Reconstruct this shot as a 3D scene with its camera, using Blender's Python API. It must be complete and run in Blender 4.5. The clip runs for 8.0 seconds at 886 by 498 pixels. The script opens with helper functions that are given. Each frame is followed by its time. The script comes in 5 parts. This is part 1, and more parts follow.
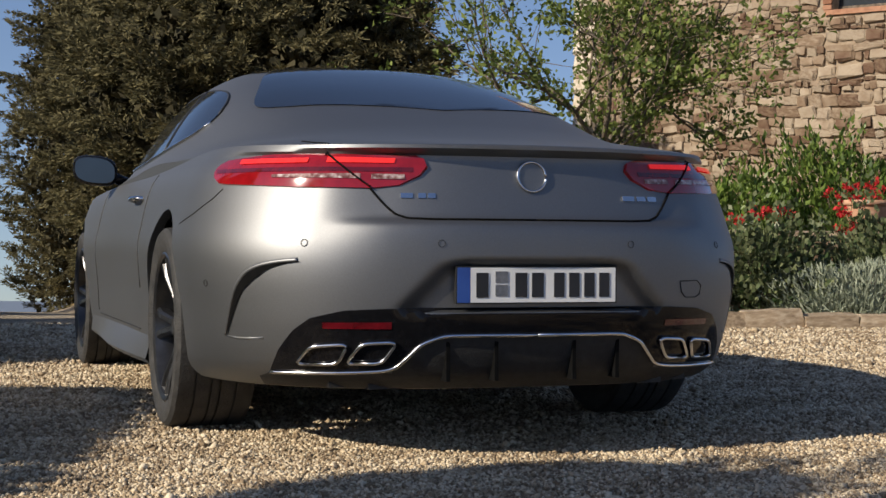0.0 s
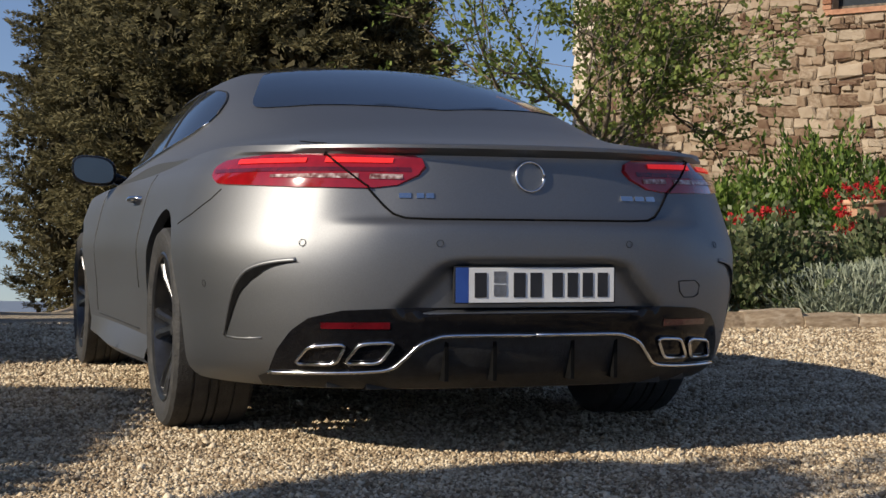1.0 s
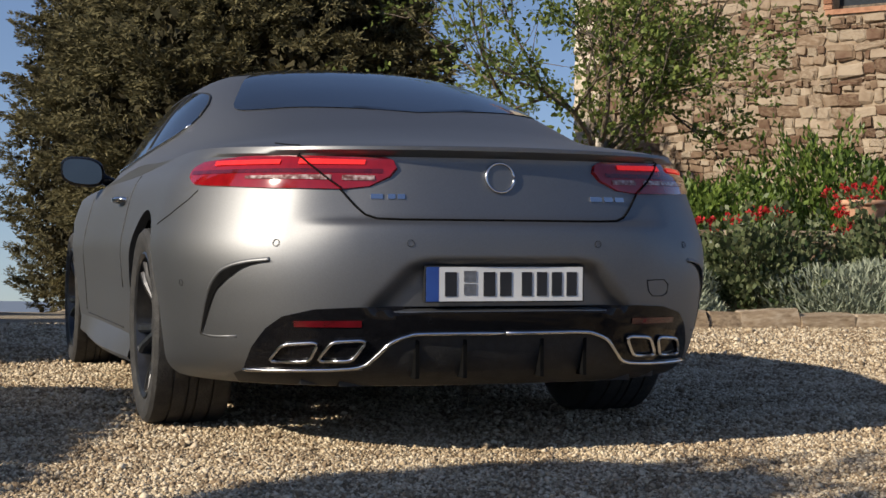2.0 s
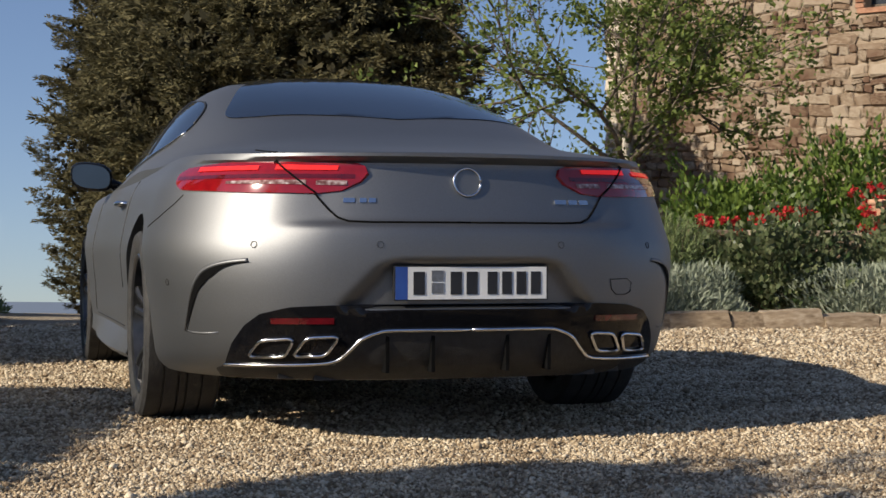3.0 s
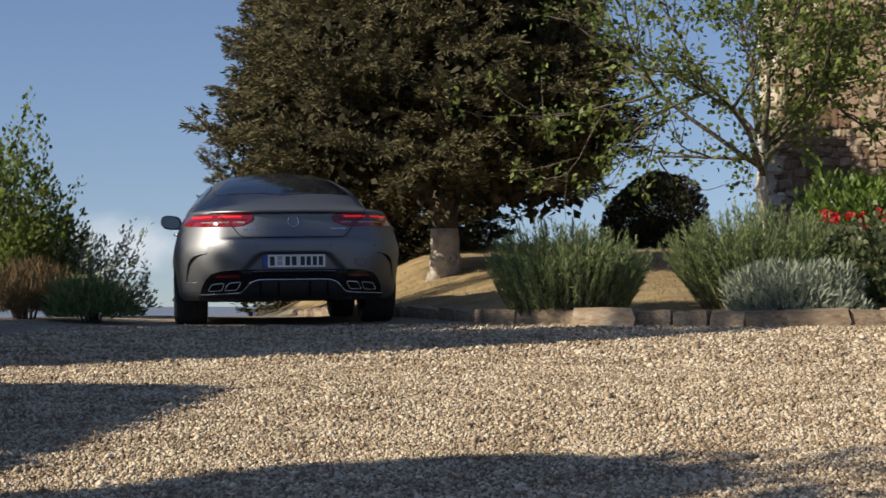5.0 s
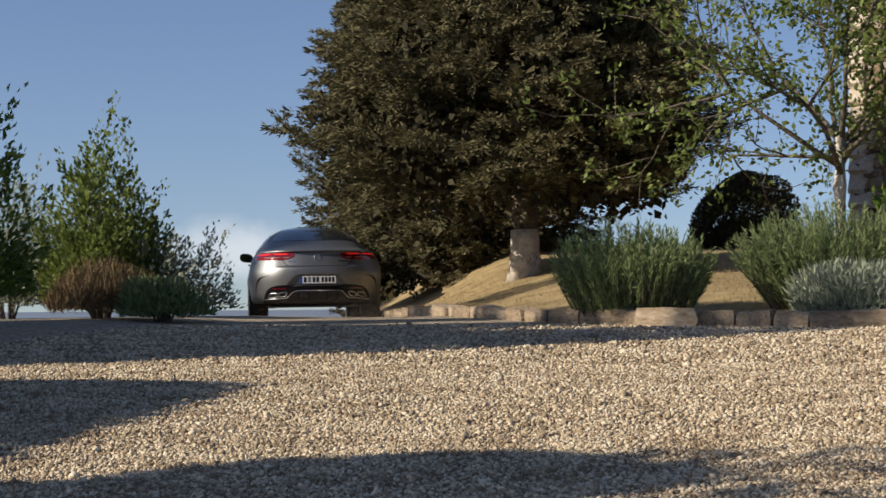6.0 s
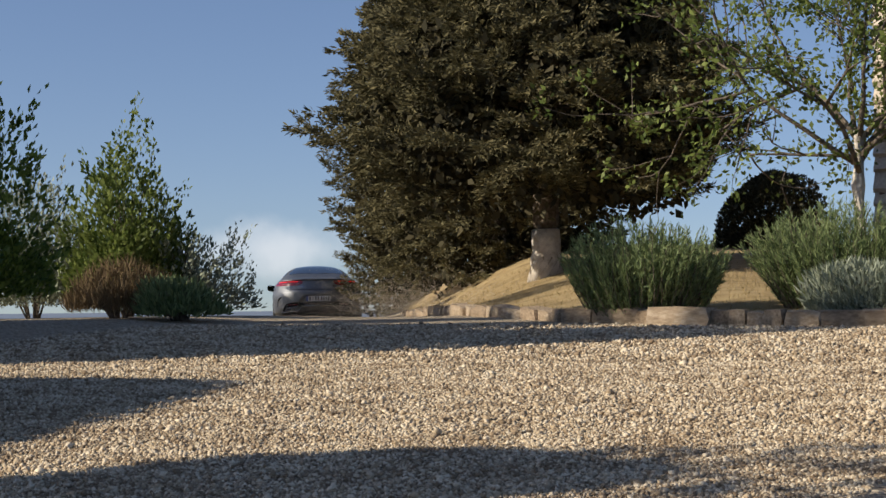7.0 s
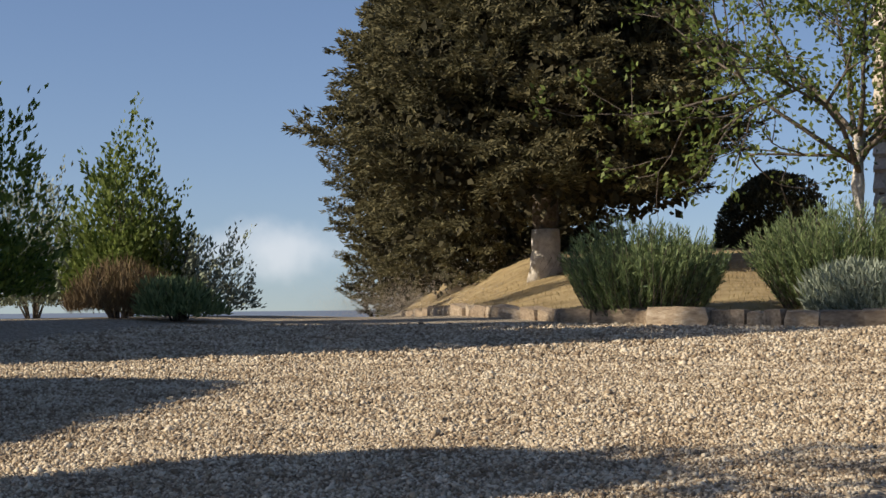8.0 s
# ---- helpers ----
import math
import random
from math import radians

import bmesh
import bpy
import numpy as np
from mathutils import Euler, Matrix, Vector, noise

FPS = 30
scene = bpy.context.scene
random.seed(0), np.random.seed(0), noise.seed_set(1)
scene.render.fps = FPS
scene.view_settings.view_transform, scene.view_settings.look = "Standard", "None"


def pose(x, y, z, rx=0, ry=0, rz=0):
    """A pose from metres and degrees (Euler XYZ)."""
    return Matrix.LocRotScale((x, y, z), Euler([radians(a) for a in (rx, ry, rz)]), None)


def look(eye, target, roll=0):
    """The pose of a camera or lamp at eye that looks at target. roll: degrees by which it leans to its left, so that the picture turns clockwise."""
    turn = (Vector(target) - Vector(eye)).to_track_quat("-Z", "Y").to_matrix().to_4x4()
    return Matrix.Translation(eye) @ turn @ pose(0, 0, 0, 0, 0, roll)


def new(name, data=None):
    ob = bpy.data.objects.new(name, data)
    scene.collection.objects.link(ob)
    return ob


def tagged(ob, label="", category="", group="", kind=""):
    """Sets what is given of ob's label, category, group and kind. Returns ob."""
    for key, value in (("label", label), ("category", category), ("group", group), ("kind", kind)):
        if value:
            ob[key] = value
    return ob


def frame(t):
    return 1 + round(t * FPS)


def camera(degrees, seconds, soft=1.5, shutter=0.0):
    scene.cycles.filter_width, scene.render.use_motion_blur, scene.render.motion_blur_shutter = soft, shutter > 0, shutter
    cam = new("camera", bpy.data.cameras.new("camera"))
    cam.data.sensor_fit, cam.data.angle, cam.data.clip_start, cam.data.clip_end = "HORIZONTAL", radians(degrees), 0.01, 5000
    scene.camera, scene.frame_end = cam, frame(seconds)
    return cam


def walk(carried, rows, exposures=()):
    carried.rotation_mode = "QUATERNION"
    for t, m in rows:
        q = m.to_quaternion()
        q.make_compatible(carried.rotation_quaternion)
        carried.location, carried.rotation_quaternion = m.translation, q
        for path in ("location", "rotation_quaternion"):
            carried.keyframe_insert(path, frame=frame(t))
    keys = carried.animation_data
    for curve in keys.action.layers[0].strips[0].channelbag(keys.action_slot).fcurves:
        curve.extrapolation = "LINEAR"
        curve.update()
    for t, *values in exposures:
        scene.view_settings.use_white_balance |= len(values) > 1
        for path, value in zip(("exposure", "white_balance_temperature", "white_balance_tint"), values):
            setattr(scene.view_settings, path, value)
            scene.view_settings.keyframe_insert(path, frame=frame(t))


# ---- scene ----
cam = camera(32.0, 8.0, shutter=0.5)
PATH = [
    (0, (0.132, 0.018, 0.732), (0.155, 2.018, 0.696), 0.6),
    (0.5, (0.133, 0.017, 0.732), (0.156, 2.017, 0.696), 0.6),
    (1, (0.137, 0.019, 0.732), (0.16, 2.018, 0.696), 0.6),
    (1.5, (0.165, 0.018, 0.732), (0.185, 2.018, 0.696), 0.6),
    (3, (0.382, -0.024, 0.74), (0.341, 1.975, 0.704), 0.4),
    (3.5, (0.504, -0.052, 0.742), (0.399, 1.945, 0.706), 0.2),
    (4, (0.685, -0.065, 0.741), (0.516, 1.927, 0.705), -0.1),
    (5.5, (1.227, -0.012, 0.705), (0.864, 1.955, 0.675), -0.4),
    (6, (1.43, 0.033, 0.694), (0.996, 1.985, 0.666), -0.5),
    (6.5, (1.584, 0.055, 0.686), (1.113, 1.999, 0.659), -0.6),
    (7, (1.646, 0.062, 0.684), (1.164, 2.003, 0.657), -0.6),
    (7.5, (1.649, 0.066, 0.684), (1.167, 2.007, 0.657), -0.6),
    (8, (1.649, 0.065, 0.684), (1.167, 2.006, 0.657), -0.6),
]
walk(cam, [(t, look(eye, target, roll)) for t, eye, target, roll in PATH])


# ---- world, sun, exposure ----
SUN_FROM = Vector((-1.5, -0.95, 1.0)).normalized()
world = bpy.data.worlds.new("daylight")
world.use_nodes = True
scene.world = world
wn, wl = world.node_tree.nodes, world.node_tree.links
sky = wn.new("ShaderNodeTexSky")
sky.sky_type, sky.sun_disc = "NISHITA", False
sky.sun_elevation, sky.sun_rotation = radians(29.4), radians(-122.3)
sky.air_density, sky.dust_density, sky.ozone_density = 1.0, 0.55, 3.2
wc, wm = wn.new("ShaderNodeTexCoord"), wn.new("ShaderNodeVectorMath")
wm.operation = "ADD"
wm.inputs[1].default_value = (0, 0, 0.105)
wl.new(wc.outputs["Generated"], wm.inputs[0])
wl.new(wm.outputs[0], sky.inputs["Vector"])
# a slightly bluer air, and one small bank of cloud low over the plain
air = wn.new("ShaderNodeMix")
air.data_type, air.blend_type = "RGBA", "MULTIPLY"
air.inputs[0].default_value, air.inputs[7].default_value = 1.0, (1.06, 0.99, 1.05, 1)
wl.new(sky.outputs[0], air.inputs[6])
away = wn.new("ShaderNodeVectorMath")
away.operation, away.inputs[1].default_value = "SUBTRACT", (-0.345, 0.936, -0.012)
wl.new(wc.outputs["Generated"], away.inputs[0])
squash = wn.new("ShaderNodeVectorMath")
squash.operation, squash.inputs[1].default_value = "MULTIPLY", (17, 17, 40)
wl.new(away.outputs[0], squash.inputs[0])
puff = wn.new("ShaderNodeTexNoise")
puff.inputs["Scale"].default_value, puff.inputs["Detail"].default_value = 45, 6
wl.new(wc.outputs["Generated"], puff.inputs["Vector"])
far_off = wn.new("ShaderNodeVectorMath")
far_off.operation = "LENGTH"
wl.new(squash.outputs[0], far_off.inputs[0])
ragged = wn.new("ShaderNodeMath")
ragged.operation, ragged.inputs[1].default_value = "MULTIPLY_ADD", 0.9
wl.new(puff.outputs["Fac"], ragged.inputs[0])
wl.new(far_off.outputs["Value"], ragged.inputs[2])
thick = wn.new("ShaderNodeMapRange")
thick.interpolation_type = "SMOOTHSTEP"
thick.inputs[1].default_value, thick.inputs[2].default_value, thick.inputs[3].default_value, thick.inputs[4].default_value = 0.5, 1.5, 0.5, 0.0
wl.new(ragged.outputs[0], thick.inputs[0])
cloud = wn.new("ShaderNodeMix")
cloud.data_type, cloud.inputs[7].default_value = "RGBA", (9.0, 9.0, 9.2, 1)
wl.new(thick.outputs[0], cloud.inputs[0])
wl.new(air.outputs[2], cloud.inputs[6])
wl.new(cloud.outputs[2], wn["Background"].inputs[0])
wn["Background"].inputs[1].default_value = 0.076
sun = new("sun", bpy.data.lights.new("sun", "SUN"))
sun.data.energy, sun.data.angle, sun.data.color = 4.1, radians(0.6), (1.0, 0.90, 0.76)
sun.matrix_world = look(SUN_FROM * 60, (0, 0, 0))
scene.view_settings.exposure = 0.5

DRIVE = Vector((-0.345, 0.939, 0.0))


def ramp(v, a, b):
    u = min(1.0, max(0.0, (v - a) / (b - a)))
    return u * u * (3 - 2 * u)


FALL_S = (5.0, 6.0, 7.0, 8.0, 9.0, 10.0, 11.2, 12.6, 14.0, 15.0, 16.0, 17.0, 18.0, 19.5, 21.0, 23.0, 24.8, 28.2, 31.0, 33.7, 36.5, 39.3, 44.7)
FALL_Z = (0.0, -0.010, -0.026, -0.044, -0.062, -0.080, -0.102, -0.130, -0.172, -0.214, -0.263, -0.320, -0.382, -0.482, -0.585, -0.705, -0.825, -1.045, -1.24, -1.50, -1.82, -2.22, -3.70)


def fall(s):
    """Height of the drive at s metres along it: nearly level, then over the brow and down."""
    if s < 44.7:
        return float(np.interp(s, FALL_S, FALL_Z))
    return -3.70 - 0.20 * (s - 44.7)


# the stone edging runs along the bed, then turns and follows the drive downhill
EDGE = [Vector(p) for p in ((9.0, 12.6), (4.0, 12.35), (1.6, 12.2), (0.5, 12.45), (-0.5, 13.1), (-1.4, 14.6), (-2.9, 18.0), (-4.6, 23.0), (-8.0, 32.0), (-20, 62.0))]


def edge_side(x, y):
    """Signed distance to the edging: positive on the garden side."""
    best, p = 1e9, Vector((x, y))
    for a, b in zip(EDGE, EDGE[1:]):
        d = b - a
        u = min(1.0, max(0.0, (p - a).dot(d) / d.length_squared))
        q = a + d * u
        dist = (p - q).length
        if dist < abs(best):
            cross = d.x * (p.y - a.y) - d.y * (p.x - a.x)
            best = -dist if cross > 0 else dist
    return best


def ground_z(x, y):
    s = x * DRIVE.x + y * DRIVE.y
    z = fall(s)
    if y > 8 and x > -25 and y < 90:
        d = edge_side(x, y)
        if d > 0:
            high = 0.022 * (min(y, 28) - 13) - 0.12 * max(0.0, y - 28) - 0.16 * max(0.0, -x - 3.2)
            z += (max(high, z) - z) * ramp(d, -0.3, 2.2)
    if x < -3.6 and y > 7:
        z += 0.05 * ramp(-x, 3.6, 5.0) * ramp(y, 7, 9)
    return max(z, -262.0)


# ---- materials ----
def material(name, rough=0.6, metal=0.0, **more):
    m = bpy.data.materials.new(name)
    m.use_nodes = True
    b = m.node_tree.nodes["Principled BSDF"]
    b.inputs["Roughness"].default_value, b.inputs["Metallic"].default_value = rough, metal
    for k, v in more.items():
        b.inputs[k.replace("_", " ")].default_value = v
    return m, m.node_tree.nodes, m.node_tree.links, b


def mixed(name, stops, scale=8.0, detail=6.0, rough=0.8, bump=0.0, bump_scale=60.0, random_amount=0.0, island=False, metal=0.0, coords="Object", **more):
    """A surface whose colour runs over the stops by noise, with fine relief and, if wanted, a shade of its own for each piece."""
    m, n, l, b = material(name, rough, metal, **more)
    tc = n.new("ShaderNodeTexCoord")
    tex = n.new("ShaderNodeTexNoise")
    tex.inputs["Scale"].default_value, tex.inputs["Detail"].default_value = scale, detail
    l.new(tc.outputs[coords], tex.inputs["Vector"])
    ramp_node = n.new("ShaderNodeValToRGB")
    els = ramp_node.color_ramp.elements
    while len(els) < len(stops):
        els.new(0.5)
    for e, (p, c) in zip(els, stops):
        e.position, e.color = p, (*c, 1)
    value = tex.outputs["Fac"]
    if random_amount:
        if island:
            g = n.new("ShaderNodeNewGeometry")
            rnd = g.outputs["Random Per Island"]
        else:
            g = n.new("ShaderNodeObjectInfo")
            rnd = g.outputs["Random"]
        mr = n.new("ShaderNodeMath")
        mr.operation = "MULTIPLY_ADD"
        mr.inputs[1].default_value, mr.inputs[2].default_value = random_amount, -random_amount / 2
        l.new(rnd, mr.inputs[0])
        ad = n.new("ShaderNodeMath")
        ad.operation, ad.use_clamp = "ADD", True
        l.new(value, ad.inputs[0])
        l.new(mr.outputs[0], ad.inputs[1])
        value = ad.outputs[0]
    l.new(value, ramp_node.inputs[0])
    l.new(ramp_node.outputs[0], b.inputs["Base Color"])
    if bump:
        t2 = n.new("ShaderNodeTexNoise")
        t2.inputs["Scale"].default_value, t2.inputs["Detail"].default_value = bump_scale, 6
        l.new(tc.outputs[coords], t2.inputs["Vector"])
        bp = n.new("ShaderNodeBump")
        bp.inputs["Strength"].default_value, bp.inputs["Distance"].default_value = min(1.0, bump), 0.02
        l.new(t2.outputs["Fac"], bp.inputs["Height"])
        l.new(bp.outputs[0], b.inputs["Normal"])
    return m


def leafy(name, dark, light, rough=0.55, through_light=0.25):
    m, n, l, b = material(name, rough, Specular_IOR_Level=0.3)
    g = n.new("ShaderNodeNewGeometry")
    r = n.new("ShaderNodeValToRGB")
    r.color_ramp.elements[0].color, r.color_ramp.elements[1].color = (*dark, 1), (*light, 1)
    l.new(g.outputs["Random Per Island"], r.inputs[0])
    l.new(r.outputs[0], b.inputs["Base Color"])
    tr = n.new("ShaderNodeBsdfTranslucent")
    l.new(r.outputs[0], tr.inputs[0])
    mx = n.new("ShaderNodeMixShader")
    mx.inputs[0].default_value = through_light
    l.new(b.outputs[0], mx.inputs[1])
    l.new(tr.outputs[0], mx.inputs[2])
    l.new(mx.outputs[0], n["Material Output"].inputs[0])
    return m


M_STONES = mixed("gravel_stones", [(0.2, (0.22, 0.155, 0.09)), (0.5, (0.46, 0.355, 0.225)), (0.85, (0.70, 0.59, 0.42))], 3, 4, 0.85, 0.3, 90, 0.8, True)
M_DRY = mixed("dry_grass", [(0.25, (0.20, 0.14, 0.06)), (0.55, (0.36, 0.26, 0.12)), (0.8, (0.44, 0.34, 0.17))], 3, 8, 0.95, 0.9, 45)
M_STRAW = leafy("straw_blade", (0.22, 0.16, 0.07), (0.46, 0.36, 0.18), 0.8, 0.3)
M_CURB = mixed("edging_stone", [(0.25, (0.19, 0.135, 0.085)), (0.55, (0.36, 0.27, 0.175)), (0.8, (0.54, 0.44, 0.32))], 7, 8, 0.9, 0.7, 30, 0.25)
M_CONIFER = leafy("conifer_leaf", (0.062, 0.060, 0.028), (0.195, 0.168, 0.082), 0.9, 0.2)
# darker copy of the conifer leaf, with the crown's inner shade in its colour
M_CONIFERCORE = leafy("shaded_conifer_leaf", (0.034, 0.032, 0.017), (0.078, 0.066, 0.034), 0.95, 0.1)
M_OAK = leafy("tree_leaf", (0.060, 0.095, 0.02), (0.24, 0.29, 0.075), 0.5, 0.4)
M_BARK = mixed("bark", [(0.3, (0.06, 0.045, 0.03)), (0.7, (0.20, 0.16, 0.12))], 20, 8, 0.95, 0.8, 40)
M_PALEBARK = mixed("limed_bark", [(0.3, (0.35, 0.30, 0.24)), (0.6, (0.62, 0.56, 0.47))], 9, 8, 0.95, 0.6, 40)
M_ROSEMARY = leafy("rosemary_leaf", (0.088, 0.130, 0.050), (0.29, 0.345, 0.145), 0.6, 0.3)
M_LAVENDER = leafy("lavender_leaf", (0.15, 0.18, 0.125), (0.38, 0.41, 0.30), 0.7, 0.15)
M_SHRUB = leafy("shrub_leaf", (0.045, 0.09, 0.018), (0.21, 0.29, 0.06), 0.4, 0.35)
M_ROSELEAF = leafy("rose_leaf", (0.04, 0.07, 0.025), (0.22, 0.24, 0.12), 0.4, 0.3)
M_DARKLEAF = leafy("ivy_leaf", (0.032, 0.034, 0.020), (0.082, 0.080, 0.045), 0.7, 0.1)
M_PETAL = leafy("red_petal", (0.35, 0.012, 0.014), (0.65, 0.05, 0.05), 0.6, 0.3)
M_BRONZE = leafy("brown_grass_blade", (0.10, 0.065, 0.03), (0.20, 0.14, 0.07), 0.7, 0.2)


# ---- mesh helpers ----
def mesh_from(name, verts, faces, mat, smooth=False):
    me = bpy.data.meshes.new(name)
    verts, faces = np.asarray(verts, np.float32), np.asarray(faces, np.int32)
    k = faces.shape[1]
    me.vertices.add(len(verts))
    me.vertices.foreach_set("co", verts.ravel())
    me.loops.add(faces.size)
    me.loops.foreach_set("vertex_index", faces.ravel())
    me.polygons.add(len(faces))
    me.polygons.foreach_set("loop_start", np.arange(0, faces.size, k, dtype=np.int32))
    if smooth:
        me.polygons.foreach_set("use_smooth", np.ones(len(faces), bool))
    me.update(calc_edges=True)
    me.validate()
    me.materials.append(mat)
    return me


def part(name, bm, mat, parent=None, label="", smooth=False):
    me = bpy.data.meshes.new(name)
    if smooth:
        for f in bm.faces:
            f.smooth = True
    bm.to_mesh(me)
    bm.free()
    me.materials.append(mat)
    ob = new(name, me)
    ob.parent = parent
    return tagged(ob, label)


def piece(name, me, parent=None, label=""):
    ob = new(name, me)
    ob.parent = parent
    return tagged(ob, label)


def thing(name, m, label, category, group=""):
    e = new(name)
    e.empty_display_size = 0.1
    e.matrix_world = m
    return tagged(e, label, category, group)


RNG = np.random.default_rng(7)


def unit(v):
    return v / np.maximum(np.linalg.norm(v, axis=-1, keepdims=True), 1e-9)


def leaves(name, centres, size, mat, along=None, slim=0.5, bend=0.0, jitter=1.0):
    """Small pointed leaves at the given places; along: the way each one grows."""
    k = len(centres)
    ax = RNG.normal(size=(k, 3))
    if along is not None:
        ax = unit(along) + ax * 0.35 * jitter
    ax = unit(ax)
    side = unit(np.cross(ax, RNG.normal(size=(k, 3))))
    ln = size * RNG.uniform(0.6, 1.3, (k, 1))
    a, b = centres, centres + ax * ln
    mid = centres + ax * ln * 0.45
    w = side * ln * slim * 0.5
    lift = np.cross(ax, side) * ln * 0.12
    v = np.stack([a, mid + w + lift, b, mid - w + lift], 1).reshape(-1, 3)
    f = np.arange(4 * k).reshape(k, 4)
    return mesh_from(name, v, f, mat)


def tube(bm, points, radii, sides=7):
    rings = []
    for i, (p, r) in enumerate(zip(points, radii)):
        p = Vector(p)
        d = Vector(points[min(i + 1, len(points) - 1)]) - Vector(points[max(i - 1, 0)])
        q = d.to_track_quat("Z", "Y")
        rings.append([bm.verts.new(p + q @ Vector((r * math.cos(t), r * math.sin(t), 0))) for t in [2 * math.pi * j / sides for j in range(sides)]])
    for a, b in zip(rings, rings[1:]):
        for j in range(sides):
            bm.faces.new((a[j], a[(j + 1) % sides], b[(j + 1) % sides], b[j]))
    bm.faces.new(rings[0][::-1])
    bm.faces.new(rings[-1])


# ---- ground ----
def axis_steps(fine_a, fine_b, step, far_a, far_b):
    v = list(np.arange(fine_a, fine_b, step))
    lo, hi, d = fine_a, v[-1], step
    while lo > far_a:
        d *= 1.3
        lo -= d
        v.insert(0, lo)
    d = step
    while hi < far_b:
        d *= 1.3
        hi += d
        v.append(hi)
    return v


def build_ground():
    xs, ys = axis_steps(-9, 9, 0.25, -3500, 3500), axis_steps(-3, 28, 0.25, -1500, 4600)
    v = [(x, y, ground_z(x, y)) for y in ys for x in xs]
    w = len(xs)
    f = [(j * w + i, j * w + i + 1, (j + 1) * w + i + 1, (j + 1) * w + i) for j in range(len(ys) - 1) for i in range(w - 1)]
    m, n, l, b = material("gravel_ground", 0.95)
    tc = n.new("ShaderNodeTexCoord")
    vor = n.new("ShaderNodeTexVoronoi")
    vor.inputs["Scale"].default_value = 48
    l.new(tc.outputs["Object"], vor.inputs["Vector"])
    r = n.new("ShaderNodeValToRGB")
    els = r.color_ramp.elements
    els[0].position, els[0].color = 0.15, (0.20, 0.15, 0.095, 1)
    els[1].position, els[1].color = 0.9, (0.62, 0.52, 0.38, 1)
    e = els.new(0.5)
    e.color = (0.41, 0.325, 0.215, 1)
    l.new(vor.outputs["Color"], r.inputs[0])
    big = n.new("ShaderNodeTexNoise")
    big.inputs["Scale"].default_value, big.inputs["Detail"].default_value = 0.9, 5
    l.new(tc.outputs["Object"], big.inputs["Vector"])
    mx = n.new("ShaderNodeMix")
    mx.data_type, mx.blend_type = "RGBA", "MULTIPLY"
    mx.inputs[0].default_value = 0.35
    l.new(r.outputs[0], mx.inputs[6])
    l.new(big.outputs["Fac"], mx.inputs[7])
    # distance: haze over the plain far below is painted into its colour
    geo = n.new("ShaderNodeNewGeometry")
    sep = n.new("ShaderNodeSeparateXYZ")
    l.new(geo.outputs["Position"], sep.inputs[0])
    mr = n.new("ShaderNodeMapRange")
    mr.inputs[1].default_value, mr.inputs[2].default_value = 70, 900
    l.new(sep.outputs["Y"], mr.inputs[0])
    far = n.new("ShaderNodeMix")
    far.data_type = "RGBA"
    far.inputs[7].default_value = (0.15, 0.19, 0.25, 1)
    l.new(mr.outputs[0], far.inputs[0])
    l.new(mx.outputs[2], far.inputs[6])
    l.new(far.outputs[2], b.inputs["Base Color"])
    bp = n.new("ShaderNodeBump")
    bp.inputs["Strength"].default_value, bp.inputs["Distance"].default_value = 1.0, 0.02
    bp.invert = True
    l.new(vor.outputs["Distance"], bp.inputs["Height"])
    l.new(bp.outputs[0], b.inputs["Normal"])
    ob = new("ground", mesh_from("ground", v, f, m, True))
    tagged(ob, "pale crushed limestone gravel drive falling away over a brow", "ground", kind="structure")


build_ground()


